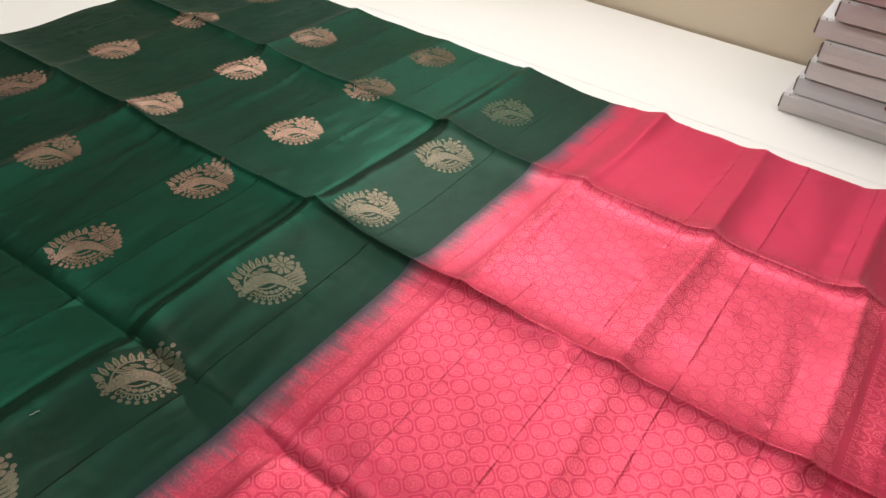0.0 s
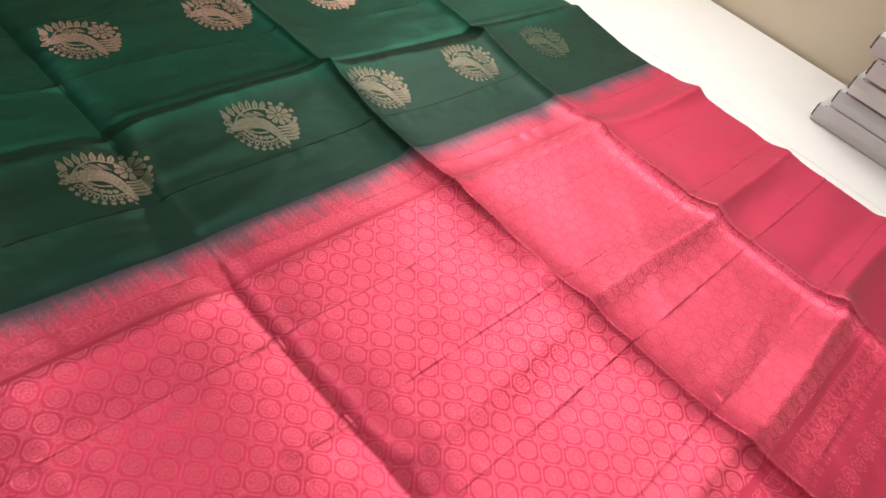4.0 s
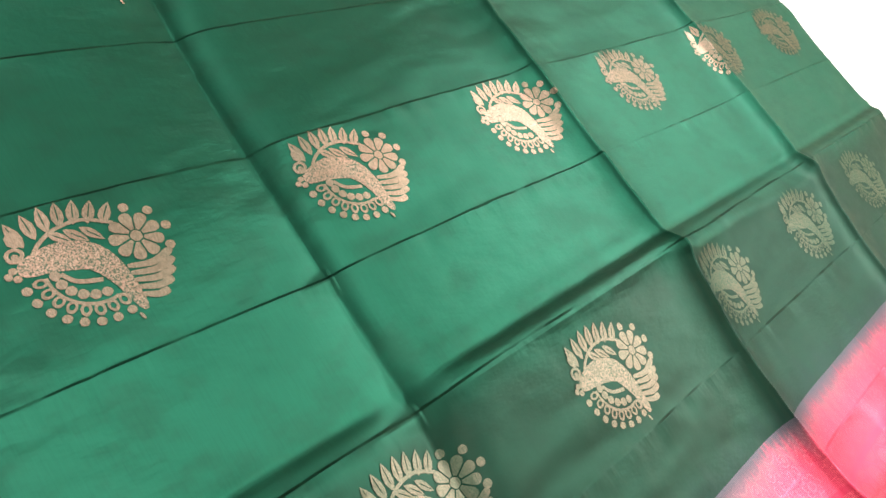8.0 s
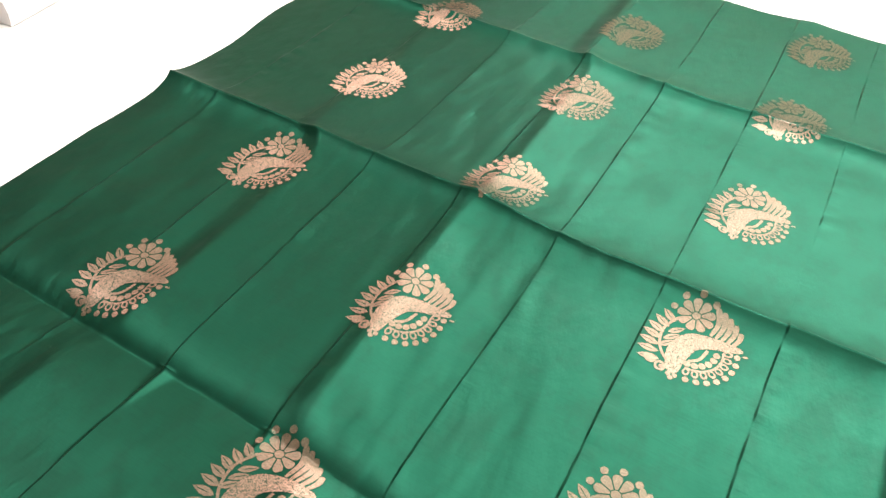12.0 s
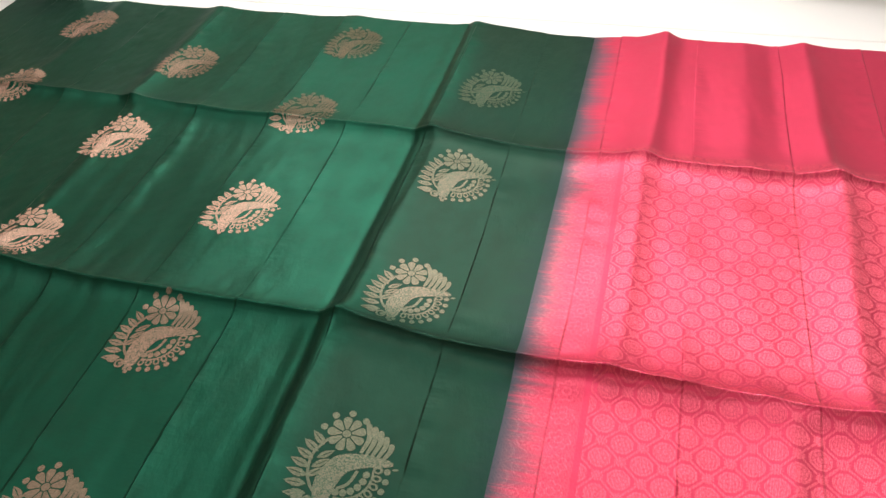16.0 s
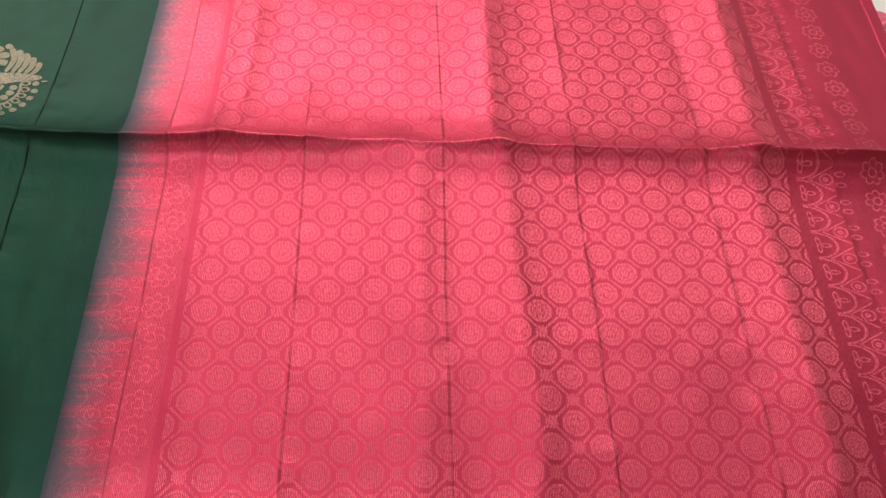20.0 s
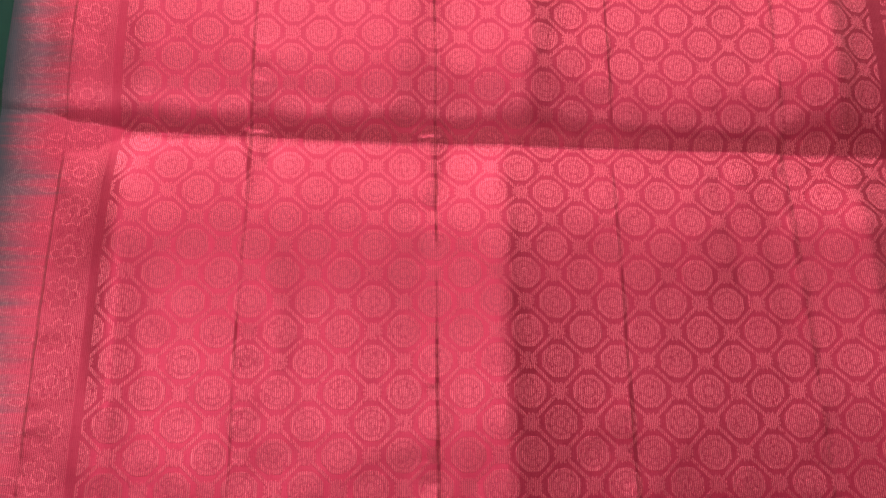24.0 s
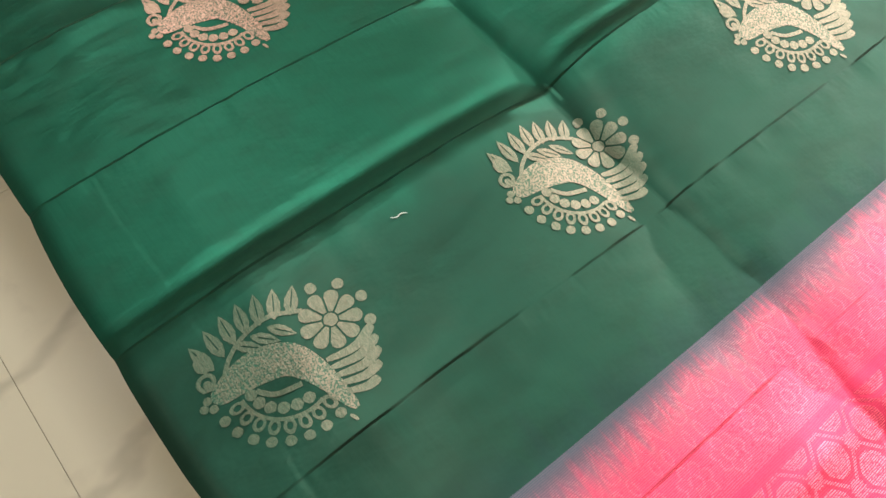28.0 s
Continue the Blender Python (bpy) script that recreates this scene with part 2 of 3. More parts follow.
        out = m("MAXIMUM", out, stroke(m("SUBTRACT", q, 0.32), 0.09))
        rays = m("MULTIPLY", step(pet, 0.22, 0.08), m("MULTIPLY", step(q, 0.3, 0.36), step(q, 0.74, 0.68)))
        return m("MAXIMUM", out, m("MULTIPLY", rays, 0.9))

    left = m("MULTIPLY", vine(-0.003, 0.050), 0.6)
    left = m("MULTIPLY", m("ADD", m("MULTIPLY", left, 1.1), 0.48), m("MULTIPLY", step(x, 0.002, 0.014), step(x, 0.0615, 0.0600)))
    right = m("MULTIPLY", vine(0.5115, 0.060), step(x, 0.5105, 0.5115))
    rows = m("MULTIPLY", m("MULTIPLY", m("MAXIMUM", left, right), 0.85), step(y, 0.021, 0.024))
    figure = m("MAXIMUM", m("MULTIPLY", lattice, inside), rows)
    # figures left out of the far panel, in place of sheen that hides them
    figure = m("MULTIPLY", figure, step(y, 0.878, 0.870))
    wander = m("MULTIPLY", k.noise(260, 2, (1.0, 0.3, 1)), 7.0)
    comb = m("SINE", m("ADD", m("MULTIPLY", x, 6300.0), wander))
    dash = k.noise(1100, 1, (1.0, 0.35, 1))
    streak = m("MULTIPLY", step(comb, -0.45, 0.35), step(dash, 0.25, 0.48))
    thread = k.noise(900, 1, (0.06, 1.0, 1))
    figure = m("MULTIPLY", figure, m("ADD", 0.12, m("MULTIPLY", streak, 1.25)))
    cloud = k.noise(6, 2)
    ground = k.mix(cloud, (0.465, 0.023, 0.065), (0.545, 0.032, 0.089))
    ground = k.mix(m("MULTIPLY", step(thread, 0.5, 0.72), 0.35), ground, (0.44, 0.018, 0.055))
    ground = k.mix(m("MULTIPLY", warp, 0.2), ground, (0.46, 0.018, 0.055))
    ground = k.mix(m("MULTIPLY", step(x, 0.50, 0.60), 0.36), ground, (0.36, 0.012, 0.05))
    ground = k.mix(m("MULTIPLY", step(k.noise(22, 3), 0.52, 0.72), 0.3), ground, (0.42, 0.014, 0.05))
    c = ground
    # feathered start: grey violet teeth running into the pink
    teeth = m("MULTIPLY", m("SUBTRACT", k.noise(60, 6, (0.08, 3.0, 1), rough=0.8), 0.5), 0.065)
    wide = m("MULTIPLY", m("SUBTRACT", k.noise(6, 1, (0.1, 3, 1)), 0.5), 0.04)
    f = step(m("ADD", m("ADD", x, teeth), wide), 0.004, 0.038)
    dark = k.mix(step(x, 0.0, 0.02), (0.036, 0.047, 0.058), (0.19, 0.070, 0.105))
    c = k.mix(f, dark, c)
    line = crease_relief(k, x, y)
    weave = m("ADD", m("MULTIPLY", m("ADD", warp, weft), 0.06), m("MULTIPLY", figure, 0.16))
    k.bump(m("ADD", weave, m("MULTIPLY", line, 0.5)), 0.6, 0.0010)
    rough = m("ADD", SILK_ROUGH, m("MULTIPLY", figure, 0.04))
    k.done(c, rough, 0.56, Sheen_Weight=0.22, Sheen_Roughness=0.45, Sheen_Tint=(1.0, 0.72, 0.80), Anisotropic=0.65, Specular_IOR_Level=0.15, Tangent=k.vec(*WARP))
    k.cross(m("MINIMUM", m("ADD", m("ADD", 0.04, m("MULTIPLY", streak, 0.14)), m("MULTIPLY", figure, 0.54)), 1.0), k.mix(f, (0.26, 0.145, 0.155), (0.92, 0.175, 0.24)), 0.46, 0.85, 0.9, k.vec(*WEFT))
    return k.mat


# silk between the copper threads, its colour lowered for the shade among them
SHADED_GREEN = (0.0085, 0.074, 0.046)


def brocade(name, share, low, high):
    """Copper threads laid over the green silk, whose warp shows between them."""
    k = Nodes(name)
    n = k.step(k.noise(800, 2, (0.5, 1.2, 1), rough=0.7), 0.3, 0.7)
    k.bump(n, 0.2, 0.0003)
    k.done(SHADED_GREEN, 0.46, 0.88, Anisotropic=0.65, Specular_IOR_Level=0.12, Tangent=k.vec(*WARP))
    x, y, z = k.xyz()
    thin = k.step(x, -0.14, -0.185)  # less copper on the last stretch, standing in for the dimmer light there
    k.cross(k.m("MULTIPLY", share(k, n), k.m("ADD", 0.62, k.m("MULTIPLY", thin, 0.38))), k.mix(n, low, high), 0.48, 0.93, 0.95, k.vec(*WEFT), 0.2)
    return k.mat


def zari_share(k, n):
    x, y, z = k.xyz()
    lines = k.m("SINE", k.m("MULTIPLY", k.m("ADD", x, k.m("MULTIPLY", y, 0.25)), 12500.0))
    return k.m("SUBTRACT", 0.76, k.m("MULTIPLY", k.step(lines, -0.25, 0.6), 0.45))


def speckled_share(k, n):
    return k.m("ADD", 0.16, k.m("MULTIPLY", k.step(k.noise(1000, 2, rough=0.7), 0.42, 0.54), 0.70))


def marble_floor():
    k = Nodes("marble_tile")
    warpn = k.noise(1.5, 4)
    vein = k.m("ABSOLUTE", k.m("SUBTRACT", k.noise(2.2, 5, (1, 0.6, 1)), 0.5))
    c = k.mix(warpn, (0.55, 0.515, 0.385), (0.64, 0.605, 0.47))
    c = k.mix(k.m("MULTIPLY", k.step(vein, 0.035, 0.0), 0.45), c, (0.30, 0.27, 0.21))
    c = k.mix(k.m("MULTIPLY", k.step(k.noise(14, 5), 0.55, 0.75), 0.25), c, (0.36, 0.32, 0.26))
    return k.done(c, 0.25)


def wall_paint():
    k = Nodes("beige_wall_paint")
    n = k.noise(3, 4)
    g = k.noise(220, 3)
    k.bump(g, 0.12, 0.001)
    return k.done(k.mix(n, (0.78, 0.66, 0.50), (0.85, 0.73, 0.57)), 0.7)


def laminate():
    k = Nodes("white_laminate")
    n = k.noise(2.5, 5)
    g = k.noise(60, 3)
    scuff = k.step(k.noise(9, 6, (1, 6, 1), rough=0.7), 0.66, 0.74)
    c = k.mix(n, (0.80, 0.78, 0.74), (0.86, 0.84, 0.80))
    c = k.mix(k.m("MULTIPLY", scuff, 0.18), c, (0.55, 0.50, 0.42))
    k.bump(g, 0.03, 0.0005)
    return k.done(c, 0.38)


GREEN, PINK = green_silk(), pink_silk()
ZARI = brocade("zari_thread", zari_share, (0.325, 0.195, 0.14), (0.525, 0.34, 0.25))
SPECK = brocade("speckled_thread", speckled_share, (0.33, 0.20, 0.147), (0.52, 0.33, 0.247))
FLOOR, WALL, TOP = marble_floor(), wall_paint(), laminate()
GROUT = plain("tile_grout", (0.38, 0.35, 0.27), 0.9)
# for the unseen ceiling, kept grey so that less light bounces
CEILING = plain("low_bounce_grey", (0.36, 0.35, 0.33), 0.8)
EDGE = plain("edge_band", (0.62, 0.58, 0.50), 0.5)
CARDS = [plain("white_card", (0.74, 0.73, 0.73), 0.55, vary=0.06, scale=40), plain("pinkish_card", (0.72, 0.68, 0.69), 0.5, vary=0.06, scale=40), plain("grey_card", (0.66, 0.66, 0.69), 0.5, vary=0.06, scale=40)]
# inner board, also the colour that paints shade at open carton ends
CARD_IN = plain("board_and_gap_shade", (0.16, 0.13, 0.11), 0.9)
CORD = plain("maroon_cord", (0.42, 0.02, 0.06), 0.6, vary=0.4, scale=400)
TUFT = plain("pink_tuft", (0.62, 0.06, 0.14), 0.7, vary=0.35, scale=500)
FRINGE = plain("pink_fringe", (0.78, 0.17, 0.25), 0.5, vary=0.25, scale=90)
STEEL = plain("grey_leg_paint", (0.25, 0.24, 0.22), 0.5, 0.3)


# ---- building ----
def part(name, bm, material, parent=None, label="", smooth=False):
    me = bpy.data.meshes.new(name)
    bm.to_mesh(me)
    bm.free()
    me.materials.append(material)
    if smooth:
        me.polygons.foreach_set("use_smooth", [True] * len(me.polygons))
    ob = new(name, me)
    ob.parent = parent
    return tagged(ob, label)


def from_lists(name, verts, faces, material, parent=None, label="", smooth=False):
    me = bpy.data.meshes.new(name)
    me.from_pydata(verts, [], faces)
    me.materials.append(material)
    if smooth:
        me.polygons.foreach_set("use_smooth", [True] * len(me.polygons))
    me.update()
    ob = new(name, me)
    ob.parent = parent
    return tagged(ob, label)


def block(x0, x1, y0, y1, z0, z1, bevel=0.0, segments=2):
    bm = bmesh.new()
    bmesh.ops.create_cube(bm, size=1)
    for v in bm.verts:
        v.co = ((x0 + x1) / 2 + v.co.x * (x1 - x0), (y0 + y1) / 2 + v.co.y * (y1 - y0), (z0 + z1) / 2 + v.co.z * (z1 - z0))
    if bevel:
        bmesh.ops.bevel(bm, geom=bm.edges[:], offset=bevel, segments=segments, affect="EDGES", profile=0.5)
    return bm


def empty(name, m=None):
    ob = new(name)
    ob.empty_display_size = 0.05
    if m is not None:
        ob.matrix_world = m
    return ob


# ---- setting: a shop room ----
FLOOR_Z, WALL_Y = -0.76, 1.585
X0, X1, Y0, CEIL_Z = -5.0, 4.0, -4.5, 2.8
floor = tagged(part("floor", block(X0, X1, Y0, WALL_Y, FLOOR_Z - 0.1, FLOOR_Z - 0.003), GROUT), "beige veined marble tile floor", "floor", kind="structure")
ROW_Y, TILE_X, TILE_Y = -0.197, 1.2, 0.6  # one row's edge and the tiles' size
for i in range(-5, 4):
    for j in range(-8, 4):
        tx0, tx1 = max(X0, 0.25 + i * TILE_X), min(X1, 0.25 + (i + 1) * TILE_X)
        ty0, ty1 = max(Y0, ROW_Y + j * TILE_Y), min(WALL_Y, ROW_Y + (j + 1) * TILE_Y)
        if tx1 - tx0 > 0.02 and ty1 - ty0 > 0.02:
            part("tile", block(tx0 + 0.0005, tx1 - 0.0005, ty0 + 0.0005, ty1 - 0.0005, FLOOR_Z - 0.009, FLOOR_Z, 0.0004, 1), FLOOR, floor)
# the gap in this wall is unseen and only lets the added lamp in
north = block(X0, GAP_X0, WALL_Y, WALL_Y + 0.12, FLOOR_Z - 0.1, CEIL_Z + 0.1)
for x0, x1, z0, z1 in ((GAP_X1, X1, FLOOR_Z - 0.1, CEIL_Z + 0.1), (GAP_X0, GAP_X1, FLOOR_Z - 0.1, GAP_Z0), (GAP_X0, GAP_X1, GAP_Z1, CEIL_Z + 0.1)):
    piece = bpy.data.meshes.new("piece")
    bm = block(x0, x1, WALL_Y, WALL_Y + 0.12, z0, z1)
    bm.to_mesh(piece)
    bm.free()
    north.from_mesh(piece)
    bpy.data.meshes.remove(piece)
tagged(part("wall_north", north, WALL), "smooth beige painted wall behind the tables", "wall", kind="structure")
# unseen walls and ceiling, added to close the room and hold its bounce
tagged(part("wall_south", block(X0, X1, Y0 - 0.12, Y0, FLOOR_Z - 0.1, CEIL_Z + 0.1), WALL), "plain beige wall added to close an unseen side of the room", "wall", kind="structure")
tagged(part("wall_west", block(X0 - 0.12, X0, Y0 - 0.12, WALL_Y + 0.12, FLOOR_Z - 0.1, CEIL_Z + 0.1), WALL), "plain beige wall added to close an unseen side of the room", "wall", kind="structure")
tagged(part("wall_east", block(X1, X1 + 0.12, Y0 - 0.12, WALL_Y + 0.12, FLOOR_Z - 0.1, CEIL_Z + 0.1), WALL), "plain beige wall added to close an unseen side of the room", "wall", kind="structure")
tagged(part("ceiling", block(X0, X1, Y0, WALL_Y, CEIL_Z, CEIL_Z + 0.1), CEILING), "plain grey ceiling added unseen to close the room", "ceiling", kind="structure")


# ---- tables ----
def table(x0, x1, y0, y1, label):
    t = tagged(empty("display_table", pose((x0 + x1) / 2, (y0 + y1) / 2, FLOOR_Z)), label, "table", "display tables")
    inv = t.matrix_world.inverted()
    made = [part("tabletop", block(x0, x1, y0, y1, -0.025, 0.0, 0.0015, 1), TOP, t)]
    made.append(part("apron", block(x0 + 0.06, x1 - 0.06, y0 + 0.10, y0 + 0.12, -0.11, -0.0255), EDGE, t))
    for lx in (x0 + 0.08, x1 - 0.08):
        for ly in (y0 + 0.14, y1 - 0.08):
            made.append(part("leg", block(lx - 0.02, lx + 0.02, ly - 0.02, ly + 0.02, FLOOR_Z, -0.0255, 0.002, 1), STEEL, t))
    for o in made:
        o.matrix_parent_inverse = inv
    return t


table(-2.1, 0.775, 0.014, 1.1955, "white laminate display table with the saree spread on it")
table(-2.1, 0.775, 1.197, 1.575, "white laminate table pushed against the beige wall")


# ---- the saree ----
def value_noise(x, y, seed):
    """Smooth noise in -1..1 on a unit lattice."""
    rng = np.random.default_rng(seed)
    g = rng.uniform(-1, 1, (64, 64))
    xi, yi = np.floor(x).astype(int), np.floor(y).astype(int)
    fx, fy = x - xi, y - yi
    fx, fy = fx * fx * (3 - 2 * fx), fy * fy * (3 - 2 * fy)
    a, b = g[xi % 64, yi % 64], g[(xi + 1) % 64, yi % 64]
    c, d = g[xi % 64, (yi + 1) % 64], g[(xi + 1) % 64, (yi + 1) % 64]
    return (a * (1 - fx) + b * fx) * (1 - fy) + (c * (1 - fx) + d * fx) * fy


CROSS = [-0.87 + 0.1008 * i for i in range(15)]  # pressed creases across the length
# soft ridges across: height, reach to either side, sharp drop behind the crest, then the place and the share in each of the four panels
RIDGES = [
    (0.0040, 0.026, 0.080, 0.0010, (-0.745, -0.722, -0.752, -0.748), (0.7, 1.0, 1.0, 0.9)),
    (0.0050, 0.025, 0.080, 0.0015, (-0.520, -0.554, -0.553, -0.572), (1.0, 1.0, 0.9, 1.2)),
    (0.0020, 0.060, 0.080, 0.0006, (-0.360, -0.360, -0.355, -0.350), (0.6, 0.7, 0.8, 1.4)),
    (0.0070, 0.036, 0.150, 0.0045, (-0.158, -0.162, -0.150, -0.168), (1.0, 1.0, 0.9, 0.9)),
    (0.0036, 0.038, 0.030, 0.0026, (0.072, 0.076, 0.086, 0.090), (1.0, 0.3, 1.5, 1.2)),
    (0.0034, 0.060, 0.030, 0.0006, (0.215, 0.222, 0.200, 0.195), (0.0, 1.5, 0.0, 0.5)),
    (0.0050, 0.042, 0.045, 0.0037, (0.276, 0.290, 0.281, 0.272), (1.0, 1.0, 1.3, 1.3)),
    (0.0066, 0.046, 0.050, 0.0050, (0.482, 0.476, 0.484, 0.467), (0.8, 1.0, 1.1, 1.6)),
]
FOLDS = (0.271, 0.562, 0.863)  # valley, ridge, ridge along the length
X_LEFT, X_RIGHT, Y_FAR = -0.945, 0.646, 1.147


def cloth_height(x, y):
    x, y = np.asarray(x, float), np.asarray(y, float)
    wob = 0.004 * value_noise(x * 5 + 3, y * 0, 5)
    d1, d2, d3 = (y - (b - 0.018 * x + wob) for b in FOLDS)
    near2, near3 = value_noise(x * 9, x * 0, 7), value_noise(x * 9 + 20, x * 0, 8)
    bend = 0.018 * x - wob
    h = 0.0096 + np.interp(y + bend, (0.0, FOLDS[0], FOLDS[1], FOLDS[2], 1.147), (0.001, 0.0012, 0.0036, 0.0026, 0.0))
    near1 = value_noise(x * 10 + 40, x * 0, 9)
    h = h - (0.0092 + 0.0012 * near1) * np.where(d1 < 0, np.exp(d1 / 0.040), np.exp(-d1 / (0.0115 + 0.003 * near1))) + 0.0004 * np.exp(-(d1 / 0.0014) ** 2)
    h = h + (0.0125 + 0.0022 * near2) * np.where(d2 < 0, np.exp(d2 / (0.016 + 0.004 * near3)), np.exp(-d2 / 0.030))
    h = h + (0.0085 + 0.0018 * near3) * np.where(d3 < 0, np.exp(d3 / (0.013 + 0.003 * near2)), np.exp(-d3 / 0.036))
    for d, rise in ((d2, 0.0026), (d3, 0.0020)):  # the pressed line itself
        h = h + rise * (0.8 + 0.5 * near1) * np.exp(-np.abs(d) / 0.0035)
    calm = 1 - 0.75 * np.exp(-(d1 / 0.03) ** 2)
    lift = 1 + 0.2 * np.clip((y - 1.0) / 0.15, 0, 1) ** 2
    p1, p2, p3 = (0.5 + 0.5 * np.tanh(d / 0.014) for d in (d1, d2, d3))  # which panel a place lies in
    panels = (1 - p1, p1 * (1 - p2), p2 * (1 - p3), p3)
    for i, (amp, left, right, drop, places, shares) in enumerate(RIDGES):
        xr = sum(p * q for p, q in zip(panels, places))
        share = sum(p * q for p, q in zip(panels, shares))
        s = x - xr - 0.006 * value_noise(y * 6 + 7 * i, y * 0, 11)
        h = h + 0.12 * (amp + drop) * np.exp(-(s / 0.012) ** 2) * (np.exp(-((d2 - 0.008) / 0.014) ** 2) + np.exp(-((d3 - 0.006) / 0.012) ** 2))
        fold = 0.0
        for e in (s - 0.0035, s, s + 0.0035):  # rounded crest
            rise = np.clip(1 + e / left, 0, 1) ** 1.5
            fall = amp * np.clip(1 - e / right, 0, 1) ** 2 + drop * np.exp(-np.clip(e, 0, 1) / 0.013)
            fold = fold + np.where(e < 0, (amp + drop) * rise, fall) / 3
        h = h + fold * share * calm * lift * (0.85 + 0.35 * value_noise(y * 4, y * 0 + i, 13))
    knots = np.interp(x, CROSS, 0.0013 * np.random.default_rng(61).uniform(-1, 1, len(CROSS)))
    turn = np.interp(x, CROSS, 0.0013 * np.random.default_rng(67).uniform(-1, 1, len(CROSS)))
    h = h + (knots * (p1 * 2 - 1) + turn * (p2 * 2 - 1)) * calm  # strips lean a little, panel by panel
    for i, xc in enumerate(CROSS):
        s = x - xc - 0.0012 * value_noise(y * 14 + 9 * i, y * 0, 17)
        amp = 0.00012 + 0.00022 * value_noise(y * 17 + 5 * i, y * 0 + i, 19)
        s = s if xc < 0.19 else -s
        broken = np.clip(0.7 + 1.2 * value_noise(y * 22 + 13 * i, y * 0 + i, 37), 0, 1) * np.clip(0.7 + value_noise(y * 90 + 5 * i, y * 0 + i, 41), 0, 1)
        deep = 0.0001 + (0.0011 if xc < 0 else 0.0010) * broken
        tuck = np.clip(1 + d1 / (0.024 + 0.012 * ((i * 7) % 3)), 0, 1) * (d1 < 0.003)
        side = s - 0.002
        h = h + 0.0024 * ((i * 5) % 4 > 1) * tuck * np.clip(1 - np.abs(side) / (0.001 + 0.009 * tuck), 0, 1)  # pinched where it meets the valley
        h = h + (amp + deep) * np.where(s < 0, np.clip(1 + s / 0.0016, 0, 1), np.exp(-s / (0.013 if xc < 0 else 0.012)))
    h = h + 0.0009 * value_noise(x * 12, y * 7, 23) + 0.00055 * value_noise(x * 36 + y * 9, y * 22 - x * 6, 29) + 0.0002 * value_noise(x * 110 - y * 30, y * 70 + x * 25, 43)
    g = (x + 0.87) / 0.1008  # each strip between two creases bows up or down a little
    strip, f = np.floor(g), g - np.floor(g)
    bow = value_noise(strip * 1.0, y * 3.4 + strip * 0.37, 47) + 0.25
    skew = 0.5 + 0.3 * value_noise(strip * 1.0 + 9, y * 2.1, 53)
    h = h + 0.0011 * bow * 4 * f * (1 - f) * np.where(f < skew, f / skew, (1 - f) / (1 - skew)) * calm
    rumple = np.clip(value_noise(x * 4 + 31, y * 5 + 11, 71), 0, 1)
    h = h + 0.0011 * rumple * value_noise(x * 52, y * 6, 73) + 0.0005 * rumple * value_noise(x * 95 + y * 12, y * 16, 79)
    q = np.sqrt(x * x + 0.0001)
    h = h - 0.0055 * np.where(x < 0, np.clip(1 - q / 0.15, 0, 1), np.clip(1 - q / 0.08, 0, 1))
    h = h - 0.0024 * np.exp(-((x + 0.180) / 0.006) ** 2) * calm
    low = np.clip((0.07 - y) / 0.07, 0, 1)
    h = h * (1 - 0.55 * low)
    return np.maximum(h, 0.0012) - 0.003 * np.clip((0.010 - y) / 0.01, 0, 1) ** 2


def edge_shift(x, y):
    """Slightly uneven outline of the cloth."""
    yy = y + np.where(y < 0.3, 1 - y / 0.3, 0) * 0.004 * value_noise(x * 10, x * 0, 31)
    yy = yy + np.clip((y - 0.9) / 0.25, 0, 1) * 0.005 * value_noise(x * 8, x * 0, 33)
    g = (x + 0.87) / 0.1008
    f = g - np.floor(g)
    yy = yy - np.clip(1 - y / 0.09, 0, 1) * 0.0022 * (np.sqrt(4 * f * (1 - f)) - 0.6)  # each strip bows out at the near edge
    xx = x + np.clip((-0.6 - x) / 0.35, 0, 1) * 0.008 * value_noise(y * 9, y * 0, 35)
    xx = xx - 0.012 * np.exp(-y / 0.045) * np.exp(-((x - 0.01) / 0.09) ** 2)
    xx = xx - 0.016 * (1 - y / Y_FAR) * np.clip((x - 0.3) / 0.34, 0, 1)
    return xx, yy


def cloth_sheet(name, xs, ys, material, parent, label):
    gx, gy = np.meshgrid(xs, ys, indexing="ij")
    px, py = edge_shift(gx, gy)
    pz = cloth_height(px, gy) + 0.0007 * np.clip((gx - X_RIGHT + 0.011) / 0.0012, 0, 1)  # turned hem
    top = np.stack([px, py, pz], -1).reshape(-1, 3)
    nx, ny = len(xs), len(ys)
    i, j = np.meshgrid(np.arange(nx - 1), np.arange(ny - 1), indexing="ij")
    a = (i * ny + j).ravel()
    faces = np.stack([a, a + ny, a + ny + 1, a + 1], -1)
    me = bpy.data.meshes.new(name)
    me.from_pydata(top.tolist(), [], faces.tolist())
    me.materials.append(material)
    me.polygons.foreach_set("use_smooth", [True] * len(me.polygons))
    me.update()
    ob = new(name, me)
    ob.parent = parent
    return tagged(ob, label)


saree = tagged(empty("saree"), "creased deep green silk saree with copper motifs and pink brocade end", "saree")
YS = np.concatenate([np.linspace(0, Y_FAR, 300)] + [np.arange(b - 0.022, b + 0.030, 0.0013) for b in FOLDS])
YS = np.unique(np.round(YS, 4))


def columns(x0, x1, n):
    """Even columns, closer set at the pressed creases."""
    xs = [np.linspace(x0, x1, n), np.arange(X_RIGHT - 0.0125, X_RIGHT - 0.0085, 0.0005)] + [c + np.arange(-0.0027, 0.0028, 0.00045) for c in CROSS]
    xs = np.unique(np.round(np.concatenate(xs), 5))
    return xs[(xs >= x0) & (xs <= x1)]


